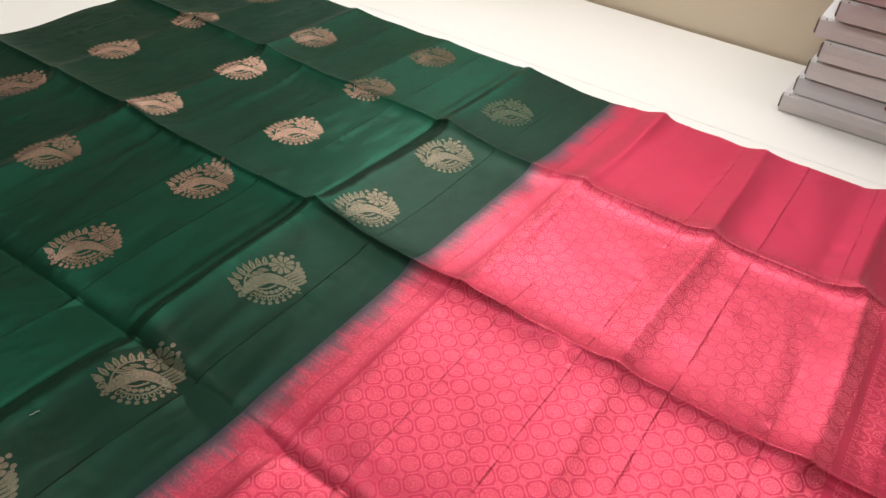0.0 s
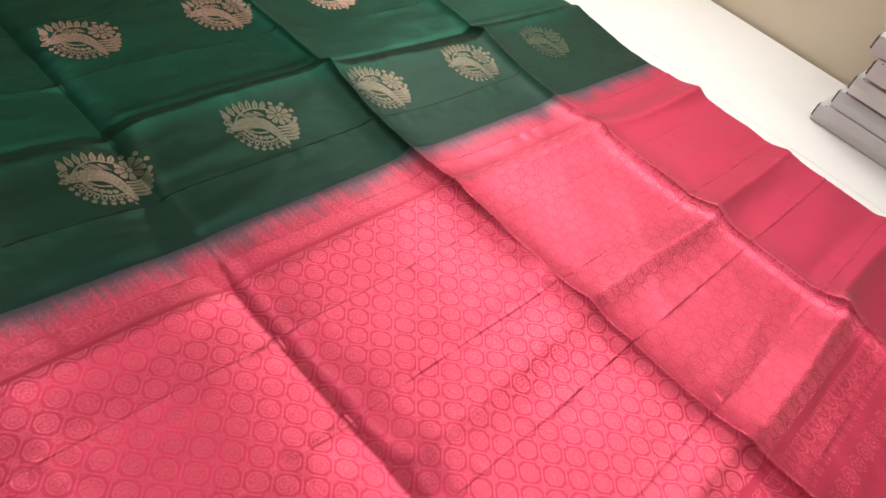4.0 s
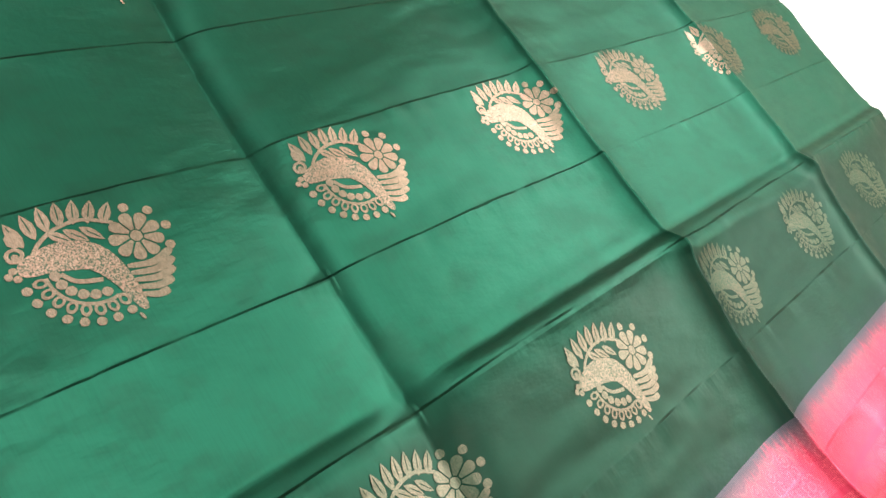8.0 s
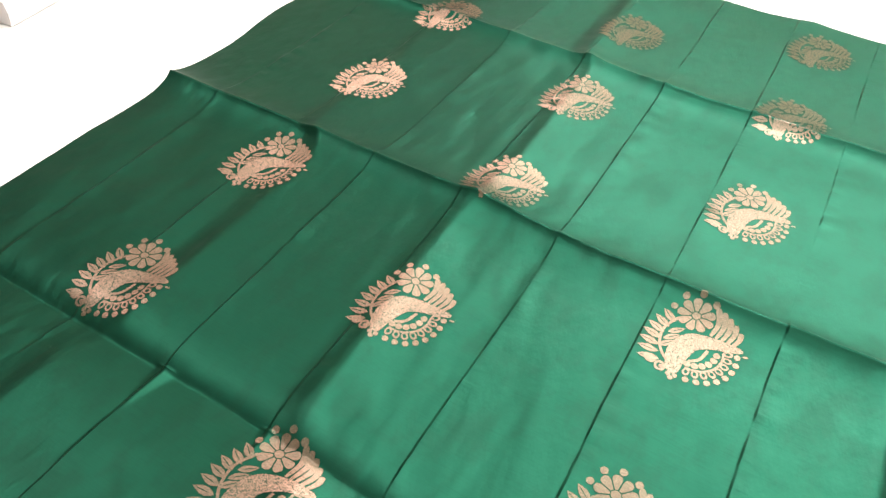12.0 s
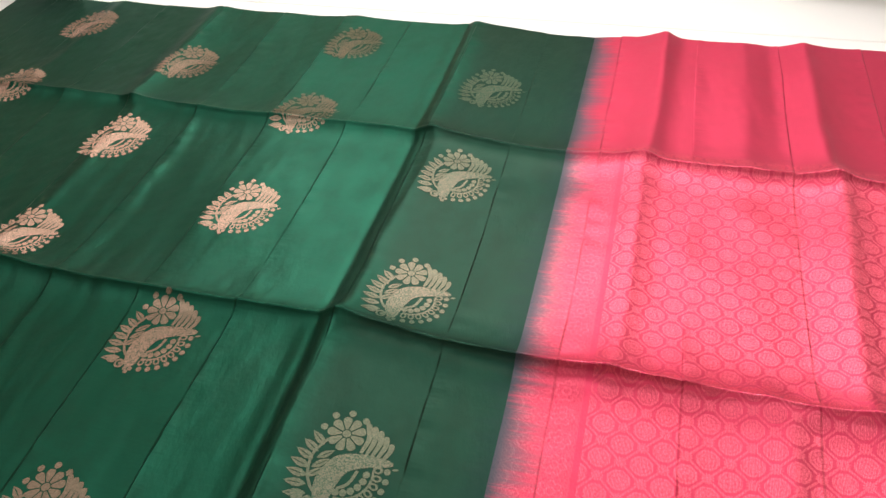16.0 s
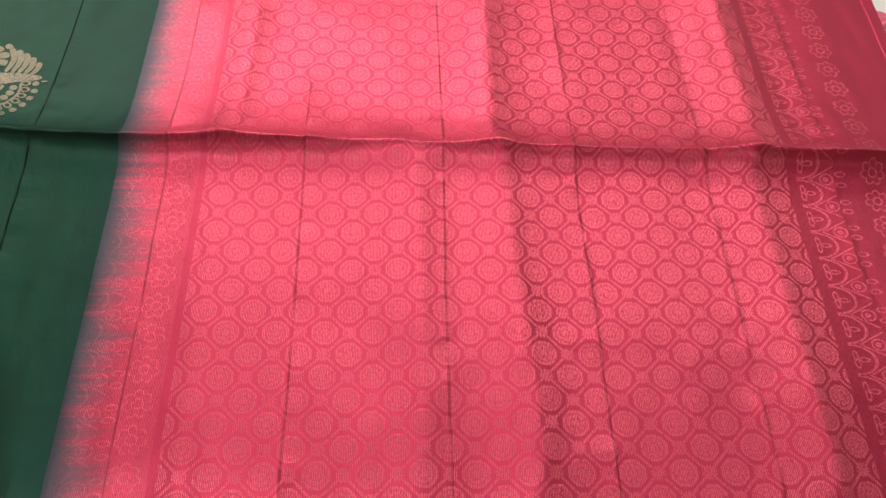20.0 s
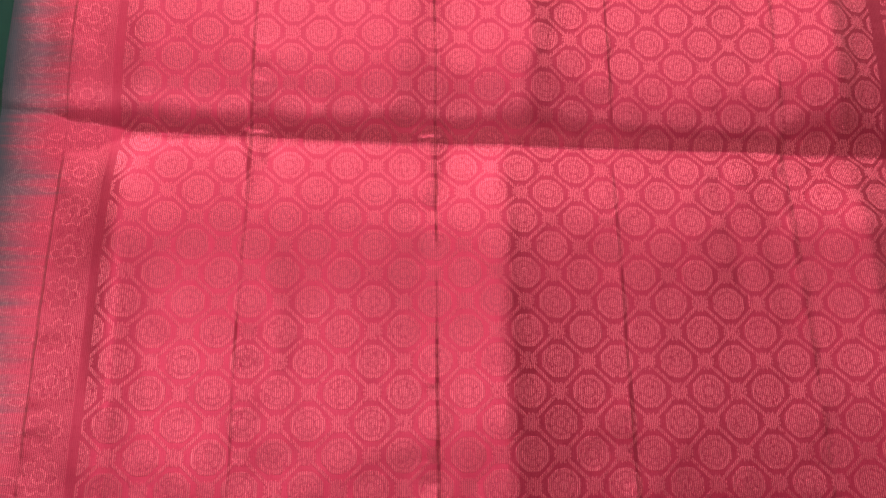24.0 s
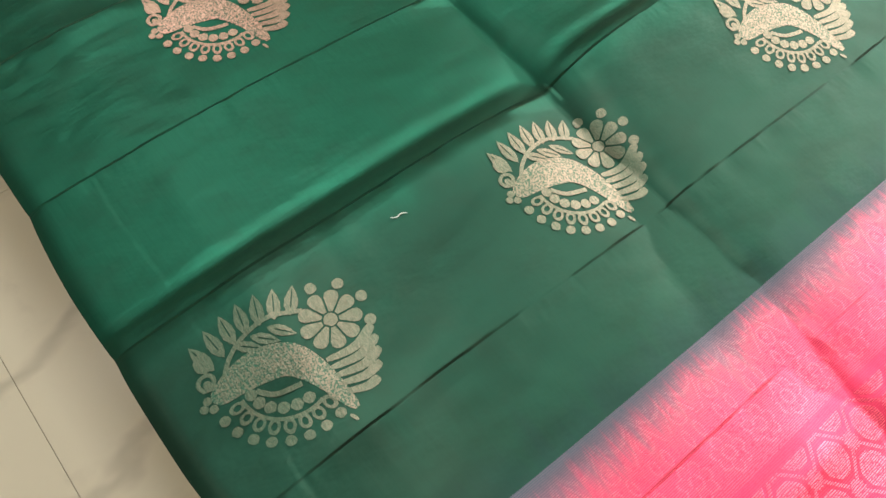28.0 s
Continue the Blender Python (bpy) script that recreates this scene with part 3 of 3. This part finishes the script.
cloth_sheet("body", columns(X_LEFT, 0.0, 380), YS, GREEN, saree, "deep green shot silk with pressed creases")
cloth_sheet("pallu", columns(0.0, X_RIGHT, 290), YS, PINK, saree, "pink brocade silk with octagon and flower weave")



def selvage(name, y, parent, material, x0, x1):
    """Thin woven edge that runs along the cloth."""
    xs = np.linspace(x0, x1, 200)
    px, py = edge_shift(xs, xs * 0 + y)
    pz = cloth_height(px, xs * 0 + y)
    verts, faces = [], []
    for a, b, c in zip(px, py, pz):
        for dy, dz in ((-0.0003, -0.0050), (0.0006, -0.0050), (0.0012, -0.0004), (-0.0003, -0.0004)):
            verts.append((a, b + dy, c + dz))
    for i in range(len(xs) - 1):
        for j in range(4):
            k2 = (j + 1) % 4
            faces.append((4 * i + j, 4 * i + k2, 4 * i + 4 + k2, 4 * i + 4 + j))
    return from_lists(name, verts, faces, material, parent, smooth=True)


DARK_GREEN = plain("dark_green_selvage", (0.003, 0.020, 0.013), 0.95)
PINK_EDGE = plain("pink_selvage", (0.45, 0.02, 0.07), 0.6)
for edge_y in (0.0, Y_FAR):
    selvage("selvage", edge_y, saree, DARK_GREEN, X_LEFT, 0.0)
    selvage("selvage", edge_y, saree, PINK_EDGE, 0.0, X_RIGHT)


# ---- woven motifs: a shell with leaves, a flower and hanging beads ----
class Drawing:
    """Flat shapes in millimetres; right is +y of the cloth and up is -x."""

    def __init__(self):
        self.verts, self.faces = [], []

    def ring(self, outline, inner=None):
        n, k = len(outline), len(self.verts)
        if inner is None:
            cx, cy = sum(q[0] for q in outline) / n, sum(q[1] for q in outline) / n
            mid = [((q[0] + cx) / 2, (q[1] + cy) / 2) for q in outline]
            self.verts += outline + mid + [(cx, cy)]
            for i in range(n):
                j = (i + 1) % n
                self.faces.append((k + i, k + j, k + n + j, k + n + i))
                self.faces.append((k + n + i, k + n + j, k + 2 * n))
        else:
            self.verts += outline + inner
            for i in range(n):
                j = (i + 1) % n
                self.faces.append((k + i, k + j, k + n + j, k + n + i))

    def oval(self, x, y, rx, ry=None, turn=0.0, n=14, hole=0.0, rough=0.06):
        ry = ry or rx
        c, s = math.cos(turn), math.sin(turn)

        def loop(f):
            out = []
            for i in range(n):
                a = 2 * math.pi * i / n
                g = f * (1 + random.uniform(-rough, rough))
                u, v = rx * g * math.cos(a), ry * g * math.sin(a)
                out.append((x + u * c - v * s, y + u * s + v * c))
            return out

        self.ring(loop(1), loop(hole) if hole else None)

    def leaf(self, x, y, length, width, turn, slit=True):
        """Two halves that leave a dark midrib."""
        c, s = math.cos(turn), math.sin(turn)
        n = 9
        for side in (-1, 1):
            edge = [(length * i / n, side * (width * math.sin(math.pi * (i / n) ** 0.85) * (1 + 0.10 * (i % 2)))) for i in range(n + 1)]
            rib = [(length * i / n, side * (0.35 if slit and 2 < i < 8 else 0.0)) for i in range(n + 1)]
            pts = [(x + a * c - b * s, y + a * s + b * c) for a, b in edge]
            mid = [(x + a * c - b * s, y + a * s + b * c) for a, b in rib]
            k = len(self.verts)
            self.verts += pts + mid
            for i in range(n):
                self.faces.append((k + i, k + i + 1, k + n + 2 + i, k + n + 1 + i))

    def band(self, centre, widths):
        """A strip along a curve with its half width at each place."""
        k, n = len(self.verts), len(centre)
        rows = 5
        for i, ((x, y), w) in enumerate(zip(centre, widths)):
            a, b = centre[max(0, i - 1)], centre[min(n - 1, i + 1)]
            dx, dy = b[0] - a[0], b[1] - a[1]
            q = math.hypot(dx, dy) or 1
            for j in range(rows):
                f = (j / (rows - 1) * 2 - 1) * w
                self.verts.append((x - dy / q * f, y + dx / q * f))
        for i in range(n - 1):
            for j in range(rows - 1):
                self.faces.append((k + i * rows + j, k + (i + 1) * rows + j, k + (i + 1) * rows + j + 1, k + i * rows + j + 1))


def spline(points, n):
    """A smooth curve through a few points."""
    out = []
    for i in range(n):
        f = i / (n - 1) * (len(points) - 1)
        k = min(int(f), len(points) - 2)
        t = f - k
        p0, p1, p2, p3 = (points[min(max(k + d, 0), len(points) - 1)] for d in (-1, 0, 1, 2))
        out.append(tuple(0.5 * (2 * b + (c - a) * t + (2 * a - 5 * b + 4 * c - d) * t * t + (3 * b - a - 3 * c + d) * t ** 3)
                         for a, b, c, d in zip(p0, p1, p2, p3)))
    return out


random.seed(3)
THREAD, BODY = Drawing(), Drawing()
for i in range(7):  # upper leaves
    THREAD.leaf(-23 + 7.0 * i, 18.5 + 7.5 * math.sin(math.pi * (i + 0.7) / 7.6), 17.5 - 0.35 * i, 3.2, radians(104 - 8.5 * i))
for i in range(3):  # lower leaves
    THREAD.leaf(-10 + 8.5 * i, 25.5 - 1.2 * i, 15, 2.6, radians(-44 - 3 * i), slit=True)
THREAD.band(spline([(-21, 15), (-15, 21), (-5, 26), (10, 27), (25, 20)], 22), [1.1] * 22)
for i in range(9):  # flower
    a = 2 * math.pi * i / 9 + 0.25
    tips = [(radians(17.6 * q / 5), 11.6 + 3.9 * math.sqrt(1 - (q / 5) ** 2)) for q in range(5, -6, -1)]
    outline = [(radians(-13), 4.3)] + [(radians(13), 4.3)] + tips
    THREAD.ring([(33 + r * math.cos(a + o), 8 + r * math.sin(a + o)) for o, r in outline])
THREAD.oval(33, 8, 3.5)
for i in range(4):
    a = radians(86 - 41 * i)
    THREAD.oval(33 + 19.0 * math.cos(a), 8 + 19.0 * math.sin(a), 2.9)
for i in range(5):  # ribs of the shell's mouth, which close to a crescent
    f = i / 4
    x0, y0, x1, y1 = 20 - 1.0 * f, -8 - 18 * f, 47 - 1.5 * f - 11 * f * f, -6 - 23 * f
    mid = ((x0 + x1) / 2 + 1, (y0 + y1) / 2 - 3.4 + 1.4 * f)
    THREAD.band(spline([(x0, y0), mid, (x1, y1)], 12), [(1.0 + (1.75 - 0.2 * f) * (j / 11) ** 0.6) * (1, 1, 1, 1, 1, 1, 1, 1, 1, 0.97, 0.82, 0.45)[j] for j in range(12)])
BODY.band(spline([(-31, 8), (-17, 10), (-5, 9), (7, 3), (14, -12), (18, -35)], 34), [1.2 + 7.6 * math.sin(math.pi * min(1, (j / 33) ** 0.8)) ** 0.7 for j in range(34)])
THREAD.oval(-26, 27, 4.2, 4.8)
THREAD.oval(-29, 18, 5.0, 4.6, 0.4, 16, 0.55)
THREAD.oval(-29, 17, 1.9)
for dx, dy in ((-33, 10), (-36, 7.5), (-32.5, 5)):
    THREAD.oval(dx, dy, 2.1)
THREAD.band(spline([(-13, 0), (-7, -7), (5, -10.5)], 14), [1.3] * 14)
for i in range(6):  # pearls
    a = radians(180 + 18.5 * i)
    THREAD.oval(3 + 19 * math.cos(a), 0 + 18 * math.sin(a), 2.9)
THREAD.band(spline([(2 + 22.5 * math.cos(radians(176 + 11 * i)), -1 + 22 * math.sin(radians(176 + 11 * i))) for i in range(11)], 30), [0.9] * 30)
for i in range(8):
    a = radians(181 + 15.2 * i)
    THREAD.oval(2 + 26 * math.cos(a), -1 + 25.5 * math.sin(a), 4.0, 2.9, a, 12, 0.5)
    a = radians(184 + 14.4 * i)
    THREAD.oval(2 + 33.5 * math.cos(a), -1 + 32.5 * math.sin(a), 2.6)
THREAD.oval(14, -38, 0.9, 2.4, 0.3)


def lay(drawing, name, cx, cy, rise, material, parent):
    """Puts the drawing on the cloth, following its folds."""
    q = np.array(drawing.verts) * 0.001
    x, y = cx - q[:, 1], cy + q[:, 0]
    px, py = edge_shift(x, y)
    z = cloth_height(px, y) + rise
    return from_lists(name, np.stack([px, py, z], -1).tolist(), drawing.faces, material, parent, smooth=True)


for col in range(5):
    for row in range(7):
        cx, cy = -0.109 - 0.2155 * col, (0.058, 0.146)[col % 2] + 0.1830 * row
        if cx > -0.90 and cy < 1.12:
            motif = lay(THREAD, "motif", cx, cy, 0.0006, ZARI, saree)
            tagged(motif, "copper zari leaves, flower and beads")
            lay(BODY, "shell", cx, cy, 0.00045, SPECK, motif)


# ---- tassels along the end ----
def tassel(y, reach, bend, rng):
    """Gathered fringe, twisted cord and a cut tuft; x runs away from the cloth."""
    t = new("tassel")
    t.parent = saree
    edge = float(edge_shift(np.array(X_RIGHT), np.array(y))[0])
    x0 = edge - 0.004
    knot = (edge + 0.021 + rng.uniform(-0.003, 0.003), y + rng.uniform(-0.005, 0.006))
    verts, faces = [], []
    n, m2 = 12, 13
    skew = rng.uniform(-0.25, 0.25)
    for i in range(n + 1):  # puffed fan of threads gathered to the knot
        f = i / n
        for j in range(m2):
            g = j / (m2 - 1) * 2 - 1
            ey = y + 0.0205 * g
            pinch = f ** (0.75 + skew * g)
            px = x0 + (knot[0] - x0) * f + 0.0025 * (1 - f) * rng.uniform(-1, 1) * (i > 0)
            py = ey + (knot[1] + 0.0022 * g - ey) * pinch
            pz = 0.0035 + 0.0045 * math.sin(math.pi * f) * (0.55 + 0.45 * math.sin(g * 9 + y * 90)) + 0.0022 * f * math.cos(1.5 * g)
            verts.append((px, py, pz))
    for i in range(n):
        for j in range(m2 - 1):
            a = i * m2 + j
            faces.append((a, a + m2, a + m2 + 1, a + 1))
    for i in range(7):  # loose threads that escape the knot
        k = len(verts)
        bx, by = knot[0] - rng.uniform(0.002, 0.012), knot[1] + rng.uniform(-0.008, 0.008)
        tx, ty = bx + rng.uniform(0.003, 0.009), by + rng.uniform(-0.006, 0.006)
        verts += [(bx, by - 0.0003, 0.004), (bx, by + 0.0003, 0.0045), (tx, ty + 0.0002, 0.003), (tx, ty - 0.0002, 0.0026)]
        faces.append((k, k + 1, k + 2, k + 3))
    from_lists("fringe", verts, faces, FRINGE, t, "sheer gathered pink threads", True)
    wave = rng.uniform(-0.006, 0.006)
    lean = (0.085 if y < 0.55 else 0.045) * (0.55 - y) + rng.uniform(-0.006, 0.006)  # the cords swing towards the middle of the edge
    path = spline([(knot[0] - 0.003, knot[1], 0.0065), (knot[0] + reach * 0.33, knot[1] + 0.25 * lean + 0.6 * bend, 0.004), (knot[0] + reach * 0.66, knot[1] + 0.6 * lean + 0.5 * bend + wave, 0.004), (knot[0] + reach, knot[1] + lean - wave, 0.004)], 46)
    verts, faces = [], []
    sides = 6
    for strand in range(2):  # two strands twisted round each other
        k = len(verts)
        for i, (px, py, pz) in enumerate(path):
            a = i * 0.62 + math.pi * strand
            cy, cz = py + 0.0011 * math.cos(a), pz + 0.0011 * math.sin(a)
            for j in range(sides):
                b = 2 * math.pi * j / sides
                verts.append((px, cy + 0.00095 * math.cos(b), cz + 0.00095 * math.sin(b)))
        for i in range(len(path) - 1):
            for j in range(sides):
                a, b = k + i * sides + j, k + i * sides + (j + 1) % sides
                faces.append((a, a + sides, b + sides, b))
    from_lists("cord", verts, faces, CORD, t, "twisted maroon silk cord", True)
    verts, faces = [], []
    ex, ey, ez = path[-1]
    for i in range(46):  # cut thread ends
        a, spread = rng.uniform(-0.6, 0.6), rng.uniform(-0.5, 0.5)
        length = rng.uniform(0.007, 0.013)
        tip = (ex + length * math.cos(a), ey + length * math.sin(a), max(0.0008, ez + length * spread))
        w = 0.00045
        k = len(verts)
        verts += [(ex, ey - w, ez), (ex, ey + w, ez + w), (tip[0], tip[1] + w, tip[2] + w), (tip[0], tip[1] - w, tip[2])]
        faces.append((k, k + 1, k + 2, k + 3))
    k = len(verts)
    for i in range(6):
        for j in range(8):
            a, b = math.pi * i / 5, 2 * math.pi * j / 8
            verts.append((ex - 0.002 * math.cos(a), ey + 0.0022 * math.sin(a) * math.cos(b), ez + 0.0022 * math.sin(a) * math.sin(b)))
    for i in range(5):
        for j in range(8):
            a, b = k + i * 8 + j, k + i * 8 + (j + 1) % 8
            faces.append((a, a + 8, b + 8, b))
    from_lists("tuft", verts, faces, TUFT, t, "frayed pink thread ends")
    return t


rng = random.Random(5)
for i in range(26):
    tassel(0.030 + 0.0435 * i, rng.uniform(0.032, 0.052), rng.uniform(-0.010, 0.009), rng)


# ---- price tag on the tassels ----
def price_tag():
    tag = tagged(empty("price_tag", pose(0.7060, 0.9320, 0.0068, 2, 1, 167.5)), "small white printed tag in a clear sleeve, lying on the tassels", "tag")
    paper = plain("tag_paper", (0.80, 0.80, 0.78), 0.5)
    edge = plain("tag_sleeve_edge", (0.22, 0.22, 0.21), 0.35)
    ink = plain("black_ink", (0.015, 0.015, 0.015), 0.6)
    part("sleeve", block(-0.0255, 0.0255, -0.0155, 0.0155, 0, 0.0006, 0.0002, 1), edge, tag, "grey rim of the clear sleeve")
    part("card", block(-0.0240, 0.0240, -0.0138, 0.0138, 0.0007, 0.0011), paper, tag)
    for body, size, at in (("B", 0.0185, -0.0215), ("RL - 20", 0.0104, -0.0080)):
        font = bpy.data.curves.new("letters", "FONT")
        font.body, font.size, font.extrude, font.offset = body, size, 0.0001, 0.00025
        tmp = new("letters", font)
        me = bpy.data.meshes.new_from_object(tmp.evaluated_get(bpy.context.evaluated_depsgraph_get()))
        bpy.data.objects.remove(tmp)
        me.materials.clear()
        me.materials.append(ink)
        ob = new("lettering", me)
        ob.parent = tag
        ob.matrix_basis = pose(at, -0.0055, 0.0013)
    return tag


price_tag()


# ---- cartons ----
def carton(x, y, z, length, depth, height, yaw, label, bulge=0.0, closed=False):
    """Flat saree carton: tray, lid with a tucked front, open end coloured dark as shade. Origin at its base centre."""
    c = tagged(empty("saree_box", pose(x, y, z, 0, 0, yaw)), label, "box", "cartons on the tables")
    l, d, h = length / 2, depth / 2, height
    bm = bmesh.new()
    n = 12
    for i in range(n + 1):  # lid and front as one folded card with a slight bow
        u = -l + 2 * l * i / n
        bow = bulge * math.sin(math.pi * i / n)
        for v, w in ((d, 0.0006), (d, h), (0.0, h + bow), (-d + 0.004, h + 0.3 * bow), (-d - 0.001, h - 0.004), (-d - 0.004, h * 0.5), (-d - 0.001, 0.0006)):
            bm.verts.new((u, v, w))
    bm.verts.ensure_lookup_table()
    for i in range(n):
        for j in range(6):
            a = i * 7 + j
            bm.faces.new([bm.verts[q] for q in (a, a + 1, a + 8, a + 7)])
    card = CARDS[int(abs(x * 37 + y * 11 + z * 91)) % 3]
    part("lid", bm, card, c)
    part("tray", block(-l + 0.014, l - 0.014, -d + 0.003, d - 0.003, 0.0, h - 0.003), CARD_IN, c, "brown grey board inside")
    if not closed:
        # added dark strip for the shaded gap beside the front
        part("gap_strip", block(-l - 0.0035, -l + 0.001, -d, -d + 0.014, 0.005, h - 0.005, 0.0015, 1), CARD_IN, c, "dark strip standing in for the shaded gap at the open end")
    back, mat, words = (0.0022, card, "") if closed else (0.010, CARD_IN, "carton end coloured dark for the shade inside")
    for side in (-1, 1):
        bm = block(side * (l - back) - 0.0012, side * (l - back) + 0.0012, -d - 0.0005 * closed, d - 0.002, 0.0008, h - 0.0015, 0.0006, 1)
        part("end_flap", bm, mat, c, words)
    return c


rng = random.Random(8)
LABEL = "white card saree carton stacked flat"
lefts = (0.238, 0.252, 0.261, 0.266, 0.248, 0.271, 0.263, 0.252, 0.275)
for i, left in enumerate(lefts):
    z = 0.0005 + 0.0355 * i
    front = 1.338 + 0.004 * math.sin(i * 2.1)
    carton(left + 0.19, front + 0.118, z, 0.375, 0.235, 0.034, rng.uniform(-1.2, 1.2), LABEL + (" on the table" if i == 0 else ""), rng.uniform(0, 0.002))

# tasselled ends of folded sarees that stick out between the cartons
def thread_ends(name, x, y, z, width, count, length, colour, label, face, seed):
    """A row of loose bunches of silk thread; face is the way they hang out."""
    rng = random.Random(seed)
    mat = plain(name + "_silk", colour, 0.6, vary=0.35, scale=300)
    t = tagged(empty(name, pose(x, y, z)), label, "tassels")
    fx, fy = face
    for b in range(count):
        off = width * (b + 0.5) / count - width / 2 + rng.uniform(-0.3, 0.3) * width / count
        verts, faces = [], []
        for i in range(34):
            sx = off + rng.gauss(0, 0.004)
            reach = length * rng.uniform(0.6, 1.2)
            px, py = fy * sx, -fx * sx
            pts = []
            for q in range(4):
                f = q / 3
                pts.append((px + fx * reach * f + rng.gauss(0, 0.0012), py + fy * reach * f + rng.gauss(0, 0.0012), -length * 0.9 * f * f * rng.uniform(0.6, 1.1) + rng.gauss(0, 0.0006)))
            k = len(verts)
            for a, b2, c in pts:
                verts += [(a - 0.0006 * abs(fy), b2 - 0.0006 * abs(fx), c), (a + 0.0006 * abs(fy), b2 + 0.0006 * abs(fx), c + 0.0006)]
            for q in range(3):
                faces.append((k + 2 * q, k + 2 * q + 1, k + 2 * q + 3, k + 2 * q + 2))
        from_lists("tassel", verts, faces, mat, t)
    return t


thread_ends("saree_fringe", 0.36, 1.336, 0.2495, 0.17, 5, 0.017, (0.70, 0.03, 0.25), "bright pink silk tassels hanging out between stacked cartons", (0.0, -1.0), 4)
thread_ends("saree_fringe", 0.42, 1.339, 0.0715, 0.05, 2, 0.011, (0.22, 0.01, 0.03), "dark red silk tassels peeping between stacked cartons", (0.0, -1.0), 6)

# cartons at the far end of the near table
carton(-1.371, 0.656, 0.0005, 0.205, 0.31, 0.036, 97, "white card saree carton under a stack", 0.001, True)
carton(-1.377, 0.660, 0.0385, 0.212, 0.31, 0.046, 95.5, "white card saree carton, slightly crushed, on a stack", 0.003, True)
carton(-1.435, 0.650, 0.0875, 0.235, 0.30, 0.036, 98, "white card saree carton on top of a stack", 0.002, True)
carton(-1.372, 0.892, 0.0005, 0.217, 0.30, 0.040, 97.4, "white card saree carton lying on the table", 0.001, True)
carton(-1.38, 1.06, 0.0425, 0.34, 0.26, 0.036, 92, "white card saree carton resting across another carton", 0.001, True)
carton(-0.905, 1.345, 0.0005, 0.36, 0.22, 0.036, 79, "glossy white saree carton beside the saree", 0.001, True)
carton(-0.910, 1.348, 0.0385, 0.36, 0.22, 0.036, 80, "glossy white saree carton on another carton", 0.001, True)
carton(-0.905, 1.345, 0.0765, 0.36, 0.22, 0.036, 78, "glossy white saree carton on a stack", 0.001, True)
carton(-1.255, 1.345, 0.0005, 0.36, 0.22, 0.036, 84, "white card saree carton near the wall", 0.001, True)
carton(-1.255, 1.345, 0.0385, 0.36, 0.22, 0.036, 86, "white card saree carton stacked near the wall", 0.001, True)
thread_ends("saree_fringe", -1.286, 0.555, 0.011, 0.15, 7, 0.010, (0.01, 0.12, 0.05), "dark green silk tassels peeping from under a carton", (0.12, -0.99), 9)
thread_ends("saree_fringe", -1.232, 0.789, 0.006, 0.012, 1, 0.022, (0.25, 0.01, 0.02), "dark red silk tassel lying between two cartons", (1.0, 0.2), 12)


def cloth_bundle():
    """Folded maroon cloth with cord loops, lying on the floor under the table."""
    b = tagged(empty("cloth_bundle", Matrix.Translation((-0.70, 0.0, FLOOR_Z)) @ pose(0, 0, 0, 0, 0, 15) @ Matrix.Diagonal((0.4, 0.4, 0.35, 1))), "dark maroon folded cloth with cord loops on the floor", "cloth")
    mat = plain("maroon_cloth", (0.13, 0.015, 0.02), 0.7, vary=0.3, scale=60, bump=0.3)
    cream = plain("cream_cloth", (0.55, 0.48, 0.40), 0.7, vary=0.2, scale=60, bump=0.3)
    for i, m2 in enumerate((mat, cream, mat)):
        bm = block(-0.14 + 0.01 * i, 0.13 - 0.02 * i, -0.10, 0.09 + 0.01 * i, 0.0245 * i + 0.0005, 0.0245 * i + 0.0235, 0.009, 3)
        bmesh.ops.subdivide_edges(bm, edges=bm.edges[:], cuts=3, use_grid_fill=True)
        for v in bm.verts:
            v.co += Vector((0.004 * noise.noise(v.co * 14), 0.004 * noise.noise(v.co * 15 + Vector((3, 0, 0))), 0.002 * noise.noise(v.co * 18) * (1 if v.co.z > 0.01 else 0)))
        part("fold", bm, m2, b, smooth=True)
    for i in range(3):
        c = bpy.data.curves.new("loop", "CURVE")
        c.dimensions, c.bevel_depth, c.bevel_resolution = "3D", 0.0022, 2
        sp = c.splines.new("POLY")
        pts = spline([(0.10, -0.06 + 0.04 * i, 0.075), (0.15, -0.085 + 0.045 * i, 0.035), (0.185, -0.05 + 0.04 * i, 0.003), (0.15, -0.02 + 0.04 * i, 0.02), (0.11, -0.03 + 0.04 * i, 0.07)], 24)
        sp.points.add(len(pts) - 1)
        for q, v in zip(sp.points, pts):
            q.co = (*v, 1)
        tmp = new("loop", c)
        me = bpy.data.meshes.new_from_object(tmp.evaluated_get(bpy.context.evaluated_depsgraph_get()))
        bpy.data.objects.remove(tmp)
        me.materials.clear()
        me.materials.append(CORD)
        ob = new("cord_loop", me)
        ob.parent = b


cloth_bundle()

# a stray bit of white thread on the green silk
pts = spline([(-0.1440, 0.1455), (-0.1425, 0.1485), (-0.1430, 0.1515), (-0.1415, 0.1545)], 18)
verts, faces = [], []
for i, (a, b) in enumerate(pts):
    z = float(cloth_height(a, b)) + 0.0009
    for j in range(5):
        t = 2 * math.pi * j / 5
        verts.append((a + 0.0003 * math.cos(t), b, z + 0.0003 * math.sin(t)))
for i in range(len(pts) - 1):
    for j in range(5):
        a, b = i * 5 + j, i * 5 + (j + 1) % 5
        faces.append((a, a + 5, b + 5, b))
tagged(from_lists("loose_thread", verts, faces, plain("white_thread", (0.6, 0.6, 0.55), 0.8)), "short stray white thread lying on the green silk", "thread")
